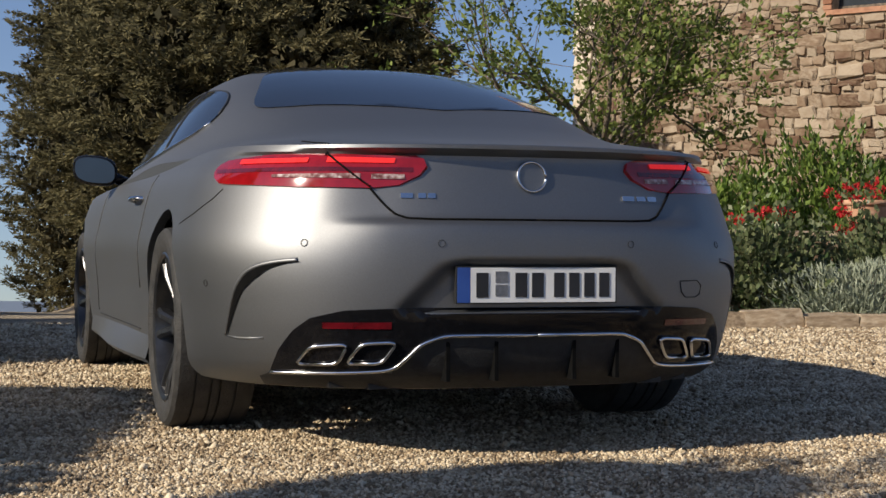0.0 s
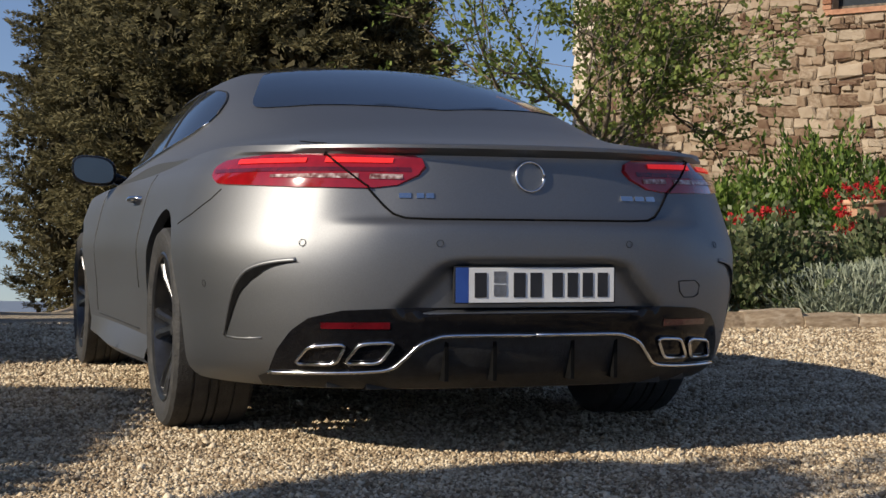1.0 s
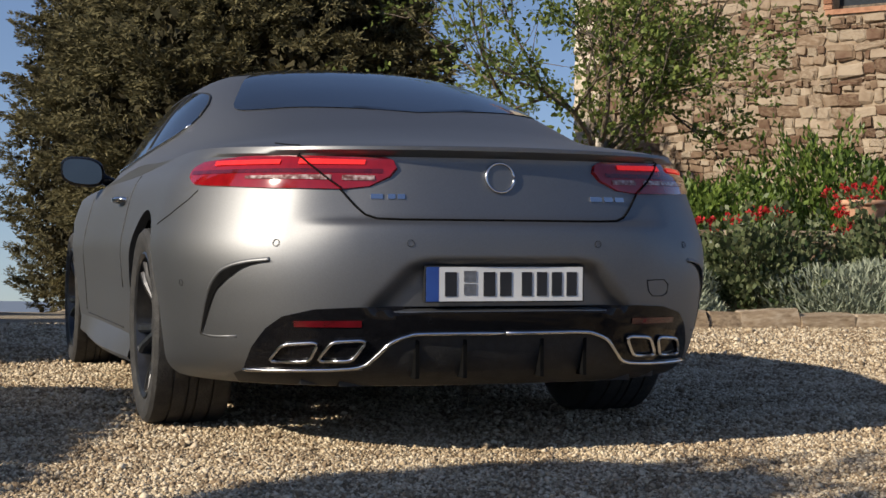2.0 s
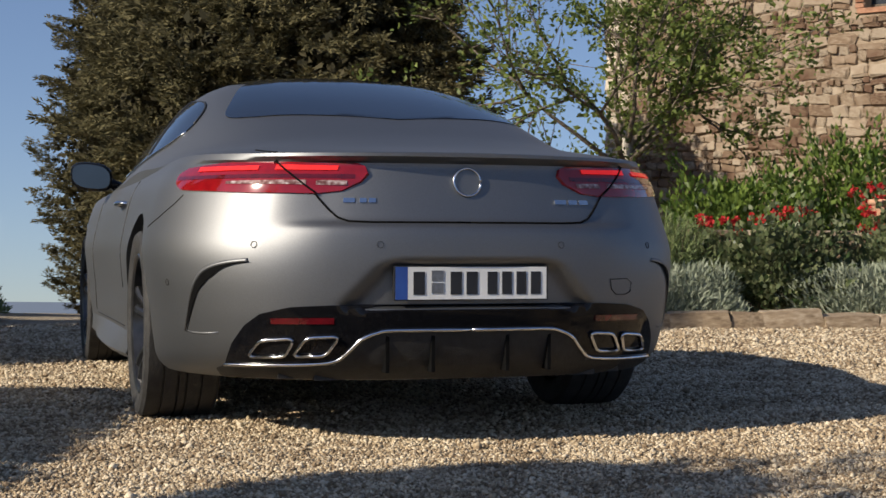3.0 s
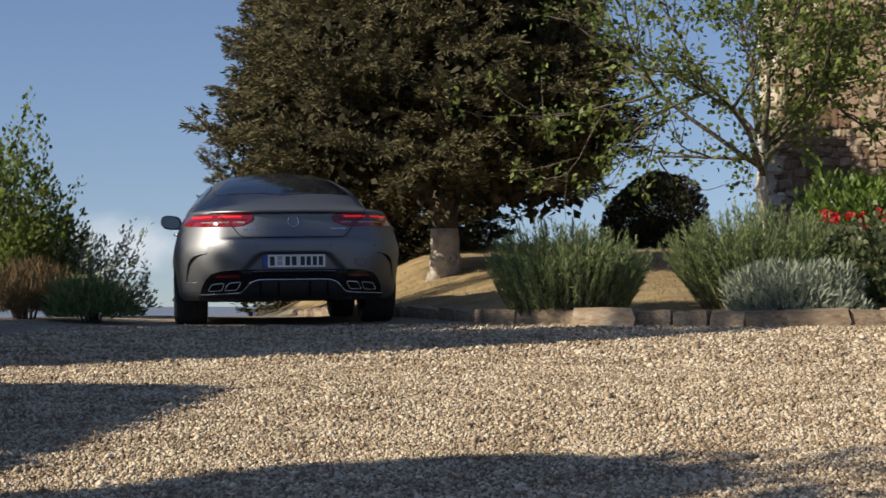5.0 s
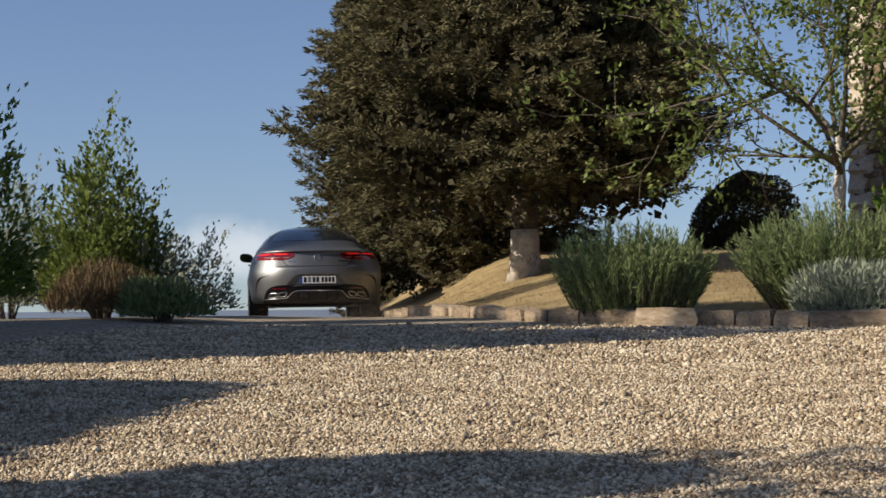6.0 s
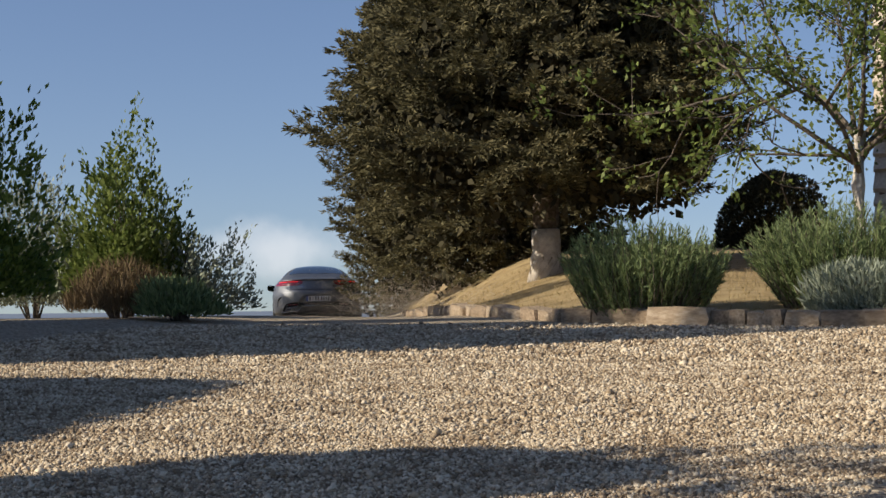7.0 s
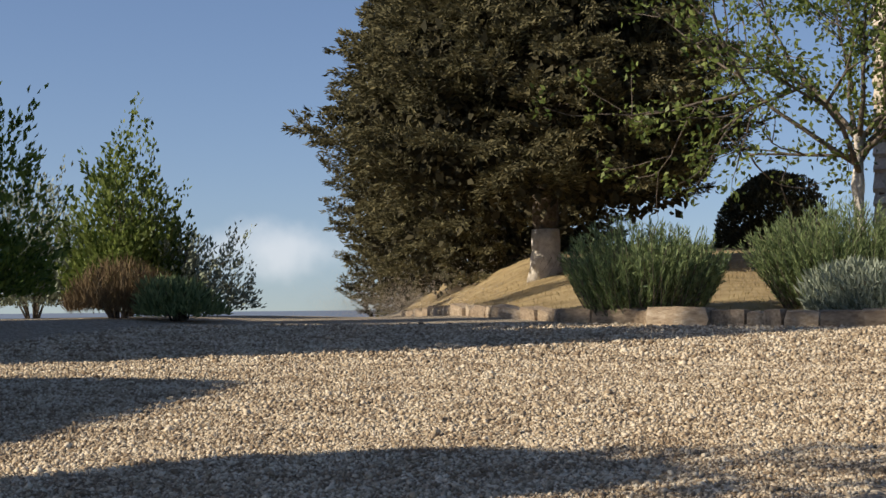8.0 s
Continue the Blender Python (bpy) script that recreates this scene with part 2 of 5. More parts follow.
def build_gravel():
    """Loose stones over the near part of the drive, as one layer."""
    rng = np.random.default_rng(21)
    octa = np.array([(1, 0, 0), (0, 1, 0), (-1, 0, 0), (0, -1, 0), (0, 0, 1), (0, 0, -1)], float)
    octa_faces = np.array([(0, 1, 4), (1, 2, 4), (2, 3, 4), (3, 0, 4), (1, 0, 5), (2, 1, 5), (3, 2, 5), (0, 3, 5)])
    all_v, all_f, base = [], [], 0
    for y0, y1, per, size, shape, tris in ((2.9, 5.3, 10500, 0.0056, octa, octa_faces), (5.3, 8.2, 6000, 0.0068, octa, octa_faces), (8.2, 12.6, 1800, 0.0095, octa, octa_faces)):
        k = int((y1 - y0) * 12 * per)
        x, y = rng.uniform(-6.0, 6.0, k), rng.uniform(y0, y1, k)
        keep = (x > 1.2 - 0.60 * y) & (x < 0.5 + 0.30 * y)
        x, y = x[keep], y[keep]
        n, m = len(x), len(shape)
        z = np.interp(x * DRIVE.x + y * DRIVE.y, FALL_S, FALL_Z)
        r = size * rng.lognormal(0, 0.33, n)
        scale = np.stack([r * rng.uniform(0.8, 1.45, n), r * rng.uniform(0.7, 1.1, n), r * rng.uniform(0.55, 0.9, n)], 1)
        v = shape[None] * scale[:, None] * rng.uniform(0.70, 1.2, (n, m, 1))
        a, b = rng.uniform(0, 2 * math.pi, n), rng.normal(0, 0.4, n)
        ca, sa, cb, sb = np.cos(a)[:, None], np.sin(a)[:, None], np.cos(b)[:, None], np.sin(b)[:, None]
        X, Y, Z = v[..., 0], v[..., 1], v[..., 2]
        X, Z = cb * X + sb * Z, -sb * X + cb * Z
        X, Y = ca * X - sa * Y, sa * X + ca * Y
        all_v.append(np.stack([X + x[:, None], Y + y[:, None], Z + (z + r * rng.uniform(0.0, 0.6, n))[:, None]], 2).reshape(-1, 3))
        all_f.append((tris[None] + m * np.arange(n)[:, None, None]).reshape(-1, 3) + base)
        base += n * m
    v, f = np.concatenate(all_v), np.concatenate(all_f)
    tagged(new("gravel", mesh_from("gravel", v, f, M_STONES)), "loose pale angular limestone gravel on the drive", "gravel", kind="stuff")


build_gravel()


def build_lawn():
    """Dry grass on the bank behind the edging, with short straw blades."""
    step, cells, verts, faces, index = 0.25, [], [], [], {}
    for j in range(96):
        for i in range(76):
            x, y = -8.0 + i * step, 12.4 + j * step
            if edge_side(x, y) > 0.16 and edge_side(x + step, y) > 0.16 and edge_side(x, y + step) > 0.16 and edge_side(x + step, y + step) > 0.16:
                q = []
                for a, b in ((i, j), (i + 1, j), (i + 1, j + 1), (i, j + 1)):
                    if (a, b) not in index:
                        px, py = -8.0 + a * step, 12.4 + b * step
                        index[(a, b)] = len(verts)
                        verts.append((px, py, ground_z(px, py) + 0.022 + 0.012 * noise.noise(Vector((px * 1.5, py * 1.5, 0)))))
                    q.append(index[(a, b)])
                faces.append(q)
    ob = new("lawn", mesh_from("lawn", verts, faces, M_DRY, True))
    tagged(ob, "dry golden grass bank behind the stone edging", "lawn", kind="structure")
    rng = np.random.default_rng(77)
    v = np.array(verts)
    near = v[v[:, 1] < 22]
    c = near[rng.integers(0, len(near), 26000)] + np.concatenate([rng.uniform(-0.13, 0.13, (26000, 2)), np.full((26000, 1), -0.01)], 1)
    al = unit(np.array([0, 0, 1.0]) + rng.normal(size=(26000, 3)) * 0.45)
    tagged(new("straw", leaves("straw", c, 0.055, M_STRAW, al, 0.09)), "short dry straw blades over the bank", "grass", kind="stuff")


build_lawn()


# ---- the garden ----
def ellipsoid_points(k, radii, shell=0.45, lumps=6, seed=1, flat=0.0):
    """Places in a lumpy crown, dense towards its outside."""
    rng = np.random.default_rng(seed)
    d = unit(rng.normal(size=(k, 3)))
    if flat:
        d[:, 2] = np.abs(d[:, 2]) * (1 - flat) + d[:, 2] * flat
    bumps = unit(rng.normal(size=(lumps * 5, 3)))
    amp = rng.uniform(0.05, 0.22, lumps * 5)
    swell = 0.86 + (np.exp((d @ bumps.T - 1) * 14) * amp).sum(1)
    r = (1 - shell * rng.random(k) ** 1.6) * swell
    return d * r[:, None] * np.array(radii), d


def conifer(x, y, height, base, radius, seed, label, lean=0.0, bare_side=0.0):
    """A broad old cypress: a limed trunk, limbs, and a crown of drooping, upturned sprays."""
    z = ground_z(x, y)
    t = thing("cypress_tree", pose(x, y, z), label, "tree", "cypress row")
    rng = np.random.default_rng(seed)
    bm = bmesh.new()
    h0 = base + 1.2
    tube(bm, [(0, 0, -0.1), (0.01, 0, 0.25), (0, 0.02, 0.7), (0.02, 0, h0), (0.05, 0, height * 0.6), (0, 0, height * 0.9)], [0.26, 0.20, 0.17, 0.16, 0.11, 0.02], 12)
    part("trunk", bm, M_BARK, t, "grey furrowed trunk", True)
    for i in range(26):
        bm = bmesh.new()
        a, zz = rng.uniform(0, 6.28), rng.uniform(h0 * 0.75, height * 0.8)
        ln = radius * 0.75 * (1 - 0.6 * (zz - base) / (height - base))
        p = [(0, 0, zz), (math.cos(a) * ln * 0.5, math.sin(a) * ln * 0.5, zz + 0.1), (math.cos(a) * ln, math.sin(a) * ln, zz + ln * 0.25)]
        tube(bm, p, [0.06, 0.04, 0.01], 5)
        part("limb", bm, M_BARK, t)
    # plumes: scale-leaf sprays set along upturned twigs, in ragged tiers with dark gaps between them
    k = 1150
    u = rng.random(k) ** 0.85
    zc = base + u * (height - base)
    prof = np.sin(np.clip((u + 0.10) / 1.1, 0, 1) ** 0.62 * math.pi) ** 0.60
    ang = rng.uniform(0, 2 * math.pi, k)
    lob = 1 + 0.06 * np.sin(ang * 3 + seed) + 0.07 * np.sin(ang * 7 + zc * 2.1 + seed) + 0.07 * np.sin(zc * 5 + ang * 2 + seed)
    rr = radius * prof * lob * (1 - 0.42 * rng.random(k) ** 2.0)
    far_out = rng.random(k) < 0.13
    rr[far_out] *= 1.03
    c = np.stack([np.cos(ang) * rr, np.sin(ang) * rr, zc], 1)
    out = unit(np.stack([np.cos(ang), np.sin(ang), rng.normal(0.12, 0.30, k)], 1) + rng.normal(size=(k, 3)) * 0.22)
    side = unit(np.cross(out, np.array([0, 0, 1.0]) + rng.normal(size=(k, 3)) * 0.35))
    ln = rng.uniform(0.35, 0.75, k) * np.where(far_out, 1.2, 1.0)
    # each plume is a flat frond: a main axis with side twigs that shorten towards its tip
    twigs, each = 9, 15
    u0 = np.linspace(0.0, 0.92, twigs)
    sign = np.where(np.arange(twigs) % 2, 1.0, -1.0)
    sign[-1] = 0.0
    v = rng.random((k, twigs, each))
    reach = (0.42 * ln[:, None] * (1.08 - u0)[None])[:, :, None] * v
    stem = (c - out * (0.45 * ln)[:, None])[:, None, None] + out[:, None, None] * (ln[:, None] * u0[None])[:, :, None, None]
    way = unit(out[:, None] * 0.75 + side[:, None] * sign[None, :, None] * 0.75)
    cc = stem + way[:, :, None] * reach[..., None] + rng.normal(size=(k, twigs, each, 3)) * 0.022
    cc[..., 2] -= 0.22 * reach * v - 0.04
    oo = np.broadcast_to(way[:, :, None], cc.shape) + rng.normal(size=cc.shape) * 0.30
    piece("crown", leaves("crown", cc.reshape(-1, 3), 0.088, M_CONIFER, oo.reshape(-1, 3), 0.27, jitter=0.5), t, "dark olive scale-leaved crown")
    # the inside of the crown, its shade put into darker leaf colours
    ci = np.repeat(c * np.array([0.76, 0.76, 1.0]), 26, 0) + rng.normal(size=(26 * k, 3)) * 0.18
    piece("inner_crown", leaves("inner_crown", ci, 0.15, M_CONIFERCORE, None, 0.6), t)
    bm = bmesh.new()
    tube(bm, [(0, 0, -0.1), (0.008, 0, 0.25), (0.004, 0.012, 0.48), (0, 0.02, 0.62)], [0.262, 0.205, 0.192, 0.182], 12)
    part("lime_wash", bm, M_PALEBARK, t, "whitewashed foot of the trunk", True)
    return t


def young_tree():
    x, y = 1.98, 16.2
    z = ground_z(x, y)
    t = thing("garden_tree", pose(x, y, z), "slender young tree with an airy crown of small green leaves", "tree")
    rng = np.random.default_rng(5)
    bm = bmesh.new()
    tube(bm, [(0, 0, -0.1), (0, 0, 0.4), (-0.02, 0, 1.0), (0.0, 0, 1.55)], [0.085, 0.075, 0.07, 0.065], 10)
    part("trunk", bm, M_PALEBARK, t, "pale slender trunk", True)
    tips = []
    bm = bmesh.new()

    def grow(p, d, r, ln, depth):
        pts, rad = [p.copy()], [r]
        for i in range(4):
            d = (d + Vector(rng.normal(size=3)) * 0.13 + Vector((0, 0, 0.05))).normalized()
            p = p + d * ln / 4
            pts.append(p.copy())
            rad.append(r * (1 - 0.14 * (i + 1)))
            if depth <= 2:
                tips.append((p.copy(), d.copy()))
        tube(bm, pts, rad, 5)
        if depth < 4:
            for i in range(3 if depth else 2):
                q = Vector(rng.normal(size=3))
                grow(pts[rng.integers(2, 5)], (d + q * 0.55).normalized(), r * 0.55, ln * rng.uniform(0.6, 0.8), depth + 1)
        tips.append((p.copy(), d.copy()))

    for i in range(9):
        a = i * 2.4 + rng.uniform(-0.3, 0.3)
        up = rng.uniform(0.5, 1.6)
        grow(Vector((0, 0, rng.uniform(1.1, 1.55))), Vector((math.cos(a), math.sin(a), up)).normalized(), 0.034, rng.uniform(0.9, 1.4), 1)
    grow(Vector((0, 0, 1.3)), Vector((-1, 0, 0.02)), 0.022, 1.1, 2)
    part("branchwork", bm, M_BARK, t, smooth=True)
    tips = [q for q in tips if q[0].z > 0.8]
    c = np.array([p for p, d in tips])
    d = np.array([d for p, d in tips])
    m = max(3, int(10500 / len(c)))
    cc = np.repeat(c, m, 0) + rng.normal(size=(len(c) * m, 3)) * 0.075
    piece("crown", leaves("crown", cc, 0.072, M_OAK, np.repeat(d, m, 0), 0.55, jitter=2.5), t, "loose green and yellowing foliage")


def mound_shrub(name, x, y, radii, count, size, mat, label, category, seed, slim=0.3, upright=0.6, group="", lift=0.0, shell=0.4, shoots=0):
    z = ground_z(x, y) + lift
    t = thing(name, pose(x, y, z), label, category, group)
    p, d = ellipsoid_points(count, radii, shell, 6, seed, 0.25)
    p[:, 2] += radii[2] * 0.12
    p[:, 2] = np.maximum(p[:, 2], 0.02)
    al = unit(d * (1 - upright) + np.array([0, 0, upright]))
    if shoots:
        rs = np.random.default_rng(seed + 90)
        roots = p[rs.integers(0, len(p), shoots)]
        way = unit(roots / np.array(radii) * 0.55 + np.array([0, 0, 0.75]) + rs.normal(size=(shoots, 3)) * 0.25)
        reach = rs.uniform(0.15, 0.55, (shoots, 1)) * max(radii[0], radii[2] * 0.5)
        u = rs.random((shoots, 30, 1))
        extra = (roots[:, None] + way[:, None] * u * reach[:, None] + rs.normal(size=(shoots, 30, 3)) * 0.035).reshape(-1, 3)
        p, al = np.concatenate([p, extra]), np.concatenate([al, np.repeat(way, 30, 0)])
    piece("foliage", leaves("foliage", p, size, mat, al, slim), t)
    # a dark woody heart of branching stems
    rng = np.random.default_rng(seed + 50)
    bm = bmesh.new()
    for i in range(22):
        a, q = rng.uniform(0, 6.28), rng.uniform(0.2, 0.75)
        tip = (math.cos(a) * radii[0] * q, math.sin(a) * radii[1] * q, radii[2] * (1.0 - 0.5 * q))
        tube(bm, [(0.05 * math.cos(a), 0.05 * math.sin(a), -0.05), (tip[0] * 0.5, tip[1] * 0.5, tip[2] * 0.55), tip], [0.014, 0.010, 0.003], 5)
    part("woody_stem", bm, M_BARK, t)
    return t


def rosemary(x, y, wide, deep, high, seed, label):
    """Upright sprigs, each a stem set round with needle leaves."""
    z = ground_z(x, y)
    t = thing("rosemary_bush", pose(x, y, z), label, "shrub", "rosemary bushes")
    rng = np.random.default_rng(seed)
    k = int(520 * wide * deep + 150)
    bm = bmesh.new()
    cs, al = [], []
    for i in range(k):
        a, q = rng.uniform(0, 6.28), math.sqrt(rng.random())
        bx, by = math.cos(a) * q * wide * 0.36, math.sin(a) * q * deep * 0.36
        out = Vector((math.cos(a) * q * 0.50 * wide / 1.2, math.sin(a) * q * 0.5, 1.0)) + Vector(rng.normal(size=3)) * 0.10
        ln = high * rng.uniform(0.62, 1.05) * (1 - 0.30 * q * q)
        tip = Vector((bx, by, 0)) + out.normalized() * ln + Vector((0, 0, 0.06 * ln))
        mid = Vector((bx, by, 0)) + out.normalized() * ln * 0.5 + Vector(rng.normal(size=3)) * 0.012
        if i % 3 == 0:
            tube(bm, [(bx, by, 0), mid, tip], [0.006, 0.004, 0.002], 4)
        m = 46
        s = rng.random(m) ** 0.6
        p0, p1, p2 = np.array((bx, by, 0)), np.array(mid), np.array(tip)
        c = (1 - s)[:, None] ** 2 * p0 + (2 * s * (1 - s))[:, None] * p1 + (s ** 2)[:, None] * p2
        cs.append(c)
        al.append(unit(np.array(out)[None] * 0.9 + rng.normal(size=(m, 3)) * 0.30))
    part("woody_stem", bm, M_BARK, t)
    piece("foliage", leaves("foliage", np.concatenate(cs), 0.058, M_ROSEMARY, np.concatenate(al), 0.15, jitter=0.35), t)
    return t


def blossoms(parent_name, x, y, z, spread, count, seed, label):
    t = thing(parent_name, pose(x, y, z), label, "flowers", "red flowers")
    rng = np.random.default_rng(seed)
    heads = [leaves("bloom", rng.normal(size=(16, 3)) * 0.012, 0.036, M_PETAL, None, 0.9) for _ in range(3)]
    for i, p in enumerate(rng.normal(size=(count, 3)) * np.array(spread)):
        ob = piece("bloom", heads[i % 3], t)
        ob.matrix_basis = pose(*p, *rng.uniform(0, 360, 3))
        bm = bmesh.new()
        tube(bm, [(p[0] * 0.3, p[1] * 0.3, -spread[2] * 3 - 0.12), tuple(p)], [0.004, 0.003], 4)
        part("stalk", bm, M_SHRUBSTEM, t)


M_SHRUBSTEM = mixed("green_stem", [(0.3, (0.05, 0.07, 0.02)), (0.7, (0.12, 0.14, 0.05))], 20)


def build_garden():
    conifer(-1.85, 19.6, 4.8, 1.02, 2.45, 11, "broad dark cypress with a limed trunk on the bank")
    conifer(-3.7, 25.2, 6.8, -0.25, 2.05, 12, "broad dark cypress behind the first on the bank")
    conifer(-6.1, 31.2, 8.8, -0.5, 2.25, 13, "broad dark cypress with foliage down to the drive")
    young_tree()
    rosemary(0.17, 13.0, 1.25, 0.9, 0.80, 31, "upright green rosemary bush behind the stone edging")
    rosemary(1.82, 13.5, 1.5, 1.0, 0.86, 32, "wide upright rosemary bush behind the lavender")
    mound_shrub("lavender_bush", 2.02, 12.75, (0.56, 0.45, 0.42), 9000, 0.085, M_LAVENDER, "clipped grey-green lavender mound", "shrub", 41, 0.16, 0.55, "lavender mounds")
    mound_shrub("lavender_bush", 3.74, 12.78, (0.60, 0.45, 0.44), 9000, 0.085, M_LAVENDER, "clipped grey-green lavender mound beside the roses", "shrub", 42, 0.16, 0.55, "lavender mounds")
    mound_shrub("rose_bush", 2.98, 13.2, (0.72, 0.5, 0.70), 6200, 0.06, M_ROSELEAF, "dark green rose bush with red blooms", "shrub", 43, 0.7, 0.1, "roses", shoots=120)
    mound_shrub("rose_bush", 4.3, 13.45, (0.8, 0.5, 0.75), 5200, 0.06, M_ROSELEAF, "leafy rose bush before the low wall", "shrub", 44, 0.7, 0.1, "roses", shoots=120)
    mound_shrub("laurel_shrub", 3.1, 15.6, (0.8, 0.6, 0.92), 9000, 0.085, M_SHRUB, "glossy green laurel shrub behind the terrace wall", "shrub", 45, 0.4, 0.5, "laurels", shoots=120)
    mound_shrub("laurel_shrub", 4.4, 15.7, (1.1, 0.7, 1.42), 9000, 0.085, M_SHRUB, "taller glossy green laurel shrub behind the terrace wall", "shrub", 46, 0.4, 0.5, "laurels", shoots=120)
    mound_shrub("laurel_shrub", 6.0, 15.9, (1.1, 0.7, 1.5), 6000, 0.085, M_SHRUB, "glossy green laurel shrub by the house", "shrub", 47, 0.4, 0.5, "laurels", shoots=120)
    # dome topiary far back on the lawn
    mound_shrub("dome_topiary", 0.74, 26.5, (0.84, 0.80, 1.72), 36000, 0.06, M_DARKLEAF, "dark clipped dome shrub on the lawn", "shrub", 48, 0.6, 0.2, shell=0.3, lift=-0.45)
    # left of the drive
    mound_shrub("poplar_bush", -7.0, 18.2, (0.80, 0.8, 2.05), 9500, 0.075, M_OAK, "tall pointed green bush beside the drive", "shrub", 51, 0.55, 0.5, shell=0.75, shoots=210)
    mound_shrub("olive_bush", -6.55, 18.6, (1.0, 0.9, 1.0), 5200, 0.07, M_LAVENDER, "low grey-green bush spreading over the brow", "shrub", 52, 0.4, 0.4, shell=0.75, shoots=110)
    mound_shrub("olive_bush", -8.5, 18.5, (1.1, 0.9, 1.75), 8200, 0.07, M_LAVENDER, "loose grey-green bush beside the drive", "shrub", 53, 0.4, 0.4, shell=0.75, shoots=110)
    mound_shrub("dark_bush", -7.25, 14.6, (1.15, 1.0, 2.0), 7000, 0.085, M_SHRUB, "dark leafy bush beside the drive", "shrub", 54, 0.5, 0.4, shell=0.75, shoots=110)
    mound_shrub("grass_clump", -4.9, 13.6, (0.55, 0.4, 0.42), 4000, 0.16, M_BRONZE, "clump of brown dry ornamental grass", "grass clump", 55, 0.06, 0.85)
    mound_shrub("low_bush", -4.2, 13.4, (0.4, 0.4, 0.36), 3000, 0.10, M_ROSEMARY, "low dark green bush at the edge", "shrub", 56, 0.2, 0.6)
    # unseen trees and hedge beyond the picture's edge, added to shade the drive
    mound_shrub("shade_tree", -8.5, 5.6, (1.35, 1.35, 5.3), 36000, 0.15, M_OAK, "tall leafy tree beside the drive", "tree", 57, 0.6, 0.4, "trees along the drive")
    # unseen row, placed so that its shade covers the far drive and the car
    for i, (x, y, r, h) in enumerate(((-10.0, 6.9, 1.35, 5.9), (-11.6, 8.0, 1.35, 6.2), (-13.2, 10.6, 1.35, 6.4), (-15.6, 16.4, 1.6, 6.6), (-17.0, 20.4, 1.7, 6.6), (-18.6, 24.6, 1.7, 6.6))):
        mound_shrub("shade_tree", x, y, (r, r, h), 15000, 0.20, M_OAK, "unseen tall leafy tree added to shade the drive", "tree", 70 + i, 0.6, 0.4, "trees along the drive")
    # an unseen hedge, clipped square in section, added to cast the near shadow
    t = thing("shade_hedge", pose(-4.78, 3.45, 0), "unseen square-clipped hedge added to cast the shadow beside the drive", "hedge")
    d = unit(np.random.default_rng(58).normal(size=(40000, 3)))
    d[:, 2] = np.abs(d[:, 2])
    r = 1 / ((np.abs(d) ** 9).sum(1, keepdims=True) ** (1 / 9))
    p = d * r * np.array([1.0, 1.66, 2.04]) * np.random.default_rng(59).uniform(0.86, 1.0, (40000, 1))
    piece("foliage", leaves("foliage", p, 0.10, M_SHRUB, d, 0.6), t)
    bm = bmesh.new()
    for i in range(7):
        tube(bm, [(0, -1.3 + 0.42 * i, -0.05), (0.03, -1.3 + 0.42 * i, 0.9), (0, -1.25 + 0.42 * i, 1.7)], [0.03, 0.02, 0.006], 6)
    part("woody_stem", bm, M_BARK, t)
    t = thing("shade_tree", pose(-4.05, 1.05, 0), "small round-headed tree beside the drive", "tree")
    p, d = ellipsoid_points(3000, (0.42, 0.46, 0.42), 0.7, 6, 59)
    p2, d2 = ellipsoid_points(2600, (0.50, 0.45, 0.42), 0.7, 6, 61)
    p3, d3 = ellipsoid_points(260, (0.7, 0.45, 0.45), 0.7, 6, 63)
    p = np.concatenate([p + np.array([-0.12, 0.16, 2.98]), p2 + np.array([-0.15, 0.05, 2.45]), p3 + np.array([0.5, 0.2, 3.25])])
    d = np.concatenate([d, d2, d3])
    piece("crown", leaves("crown", p, 0.12, M_OAK, d, 0.6), t)
    bm = bmesh.new()
    tube(bm, [(0, 0, -0.1), (0.02, 0, 0.9), (0, 0.02, 1.8), (0.05, 0, 2.8)], [0.10, 0.08, 0.07, 0.02], 9)
    part("trunk", bm, M_BARK, t, smooth=True)



build_garden()


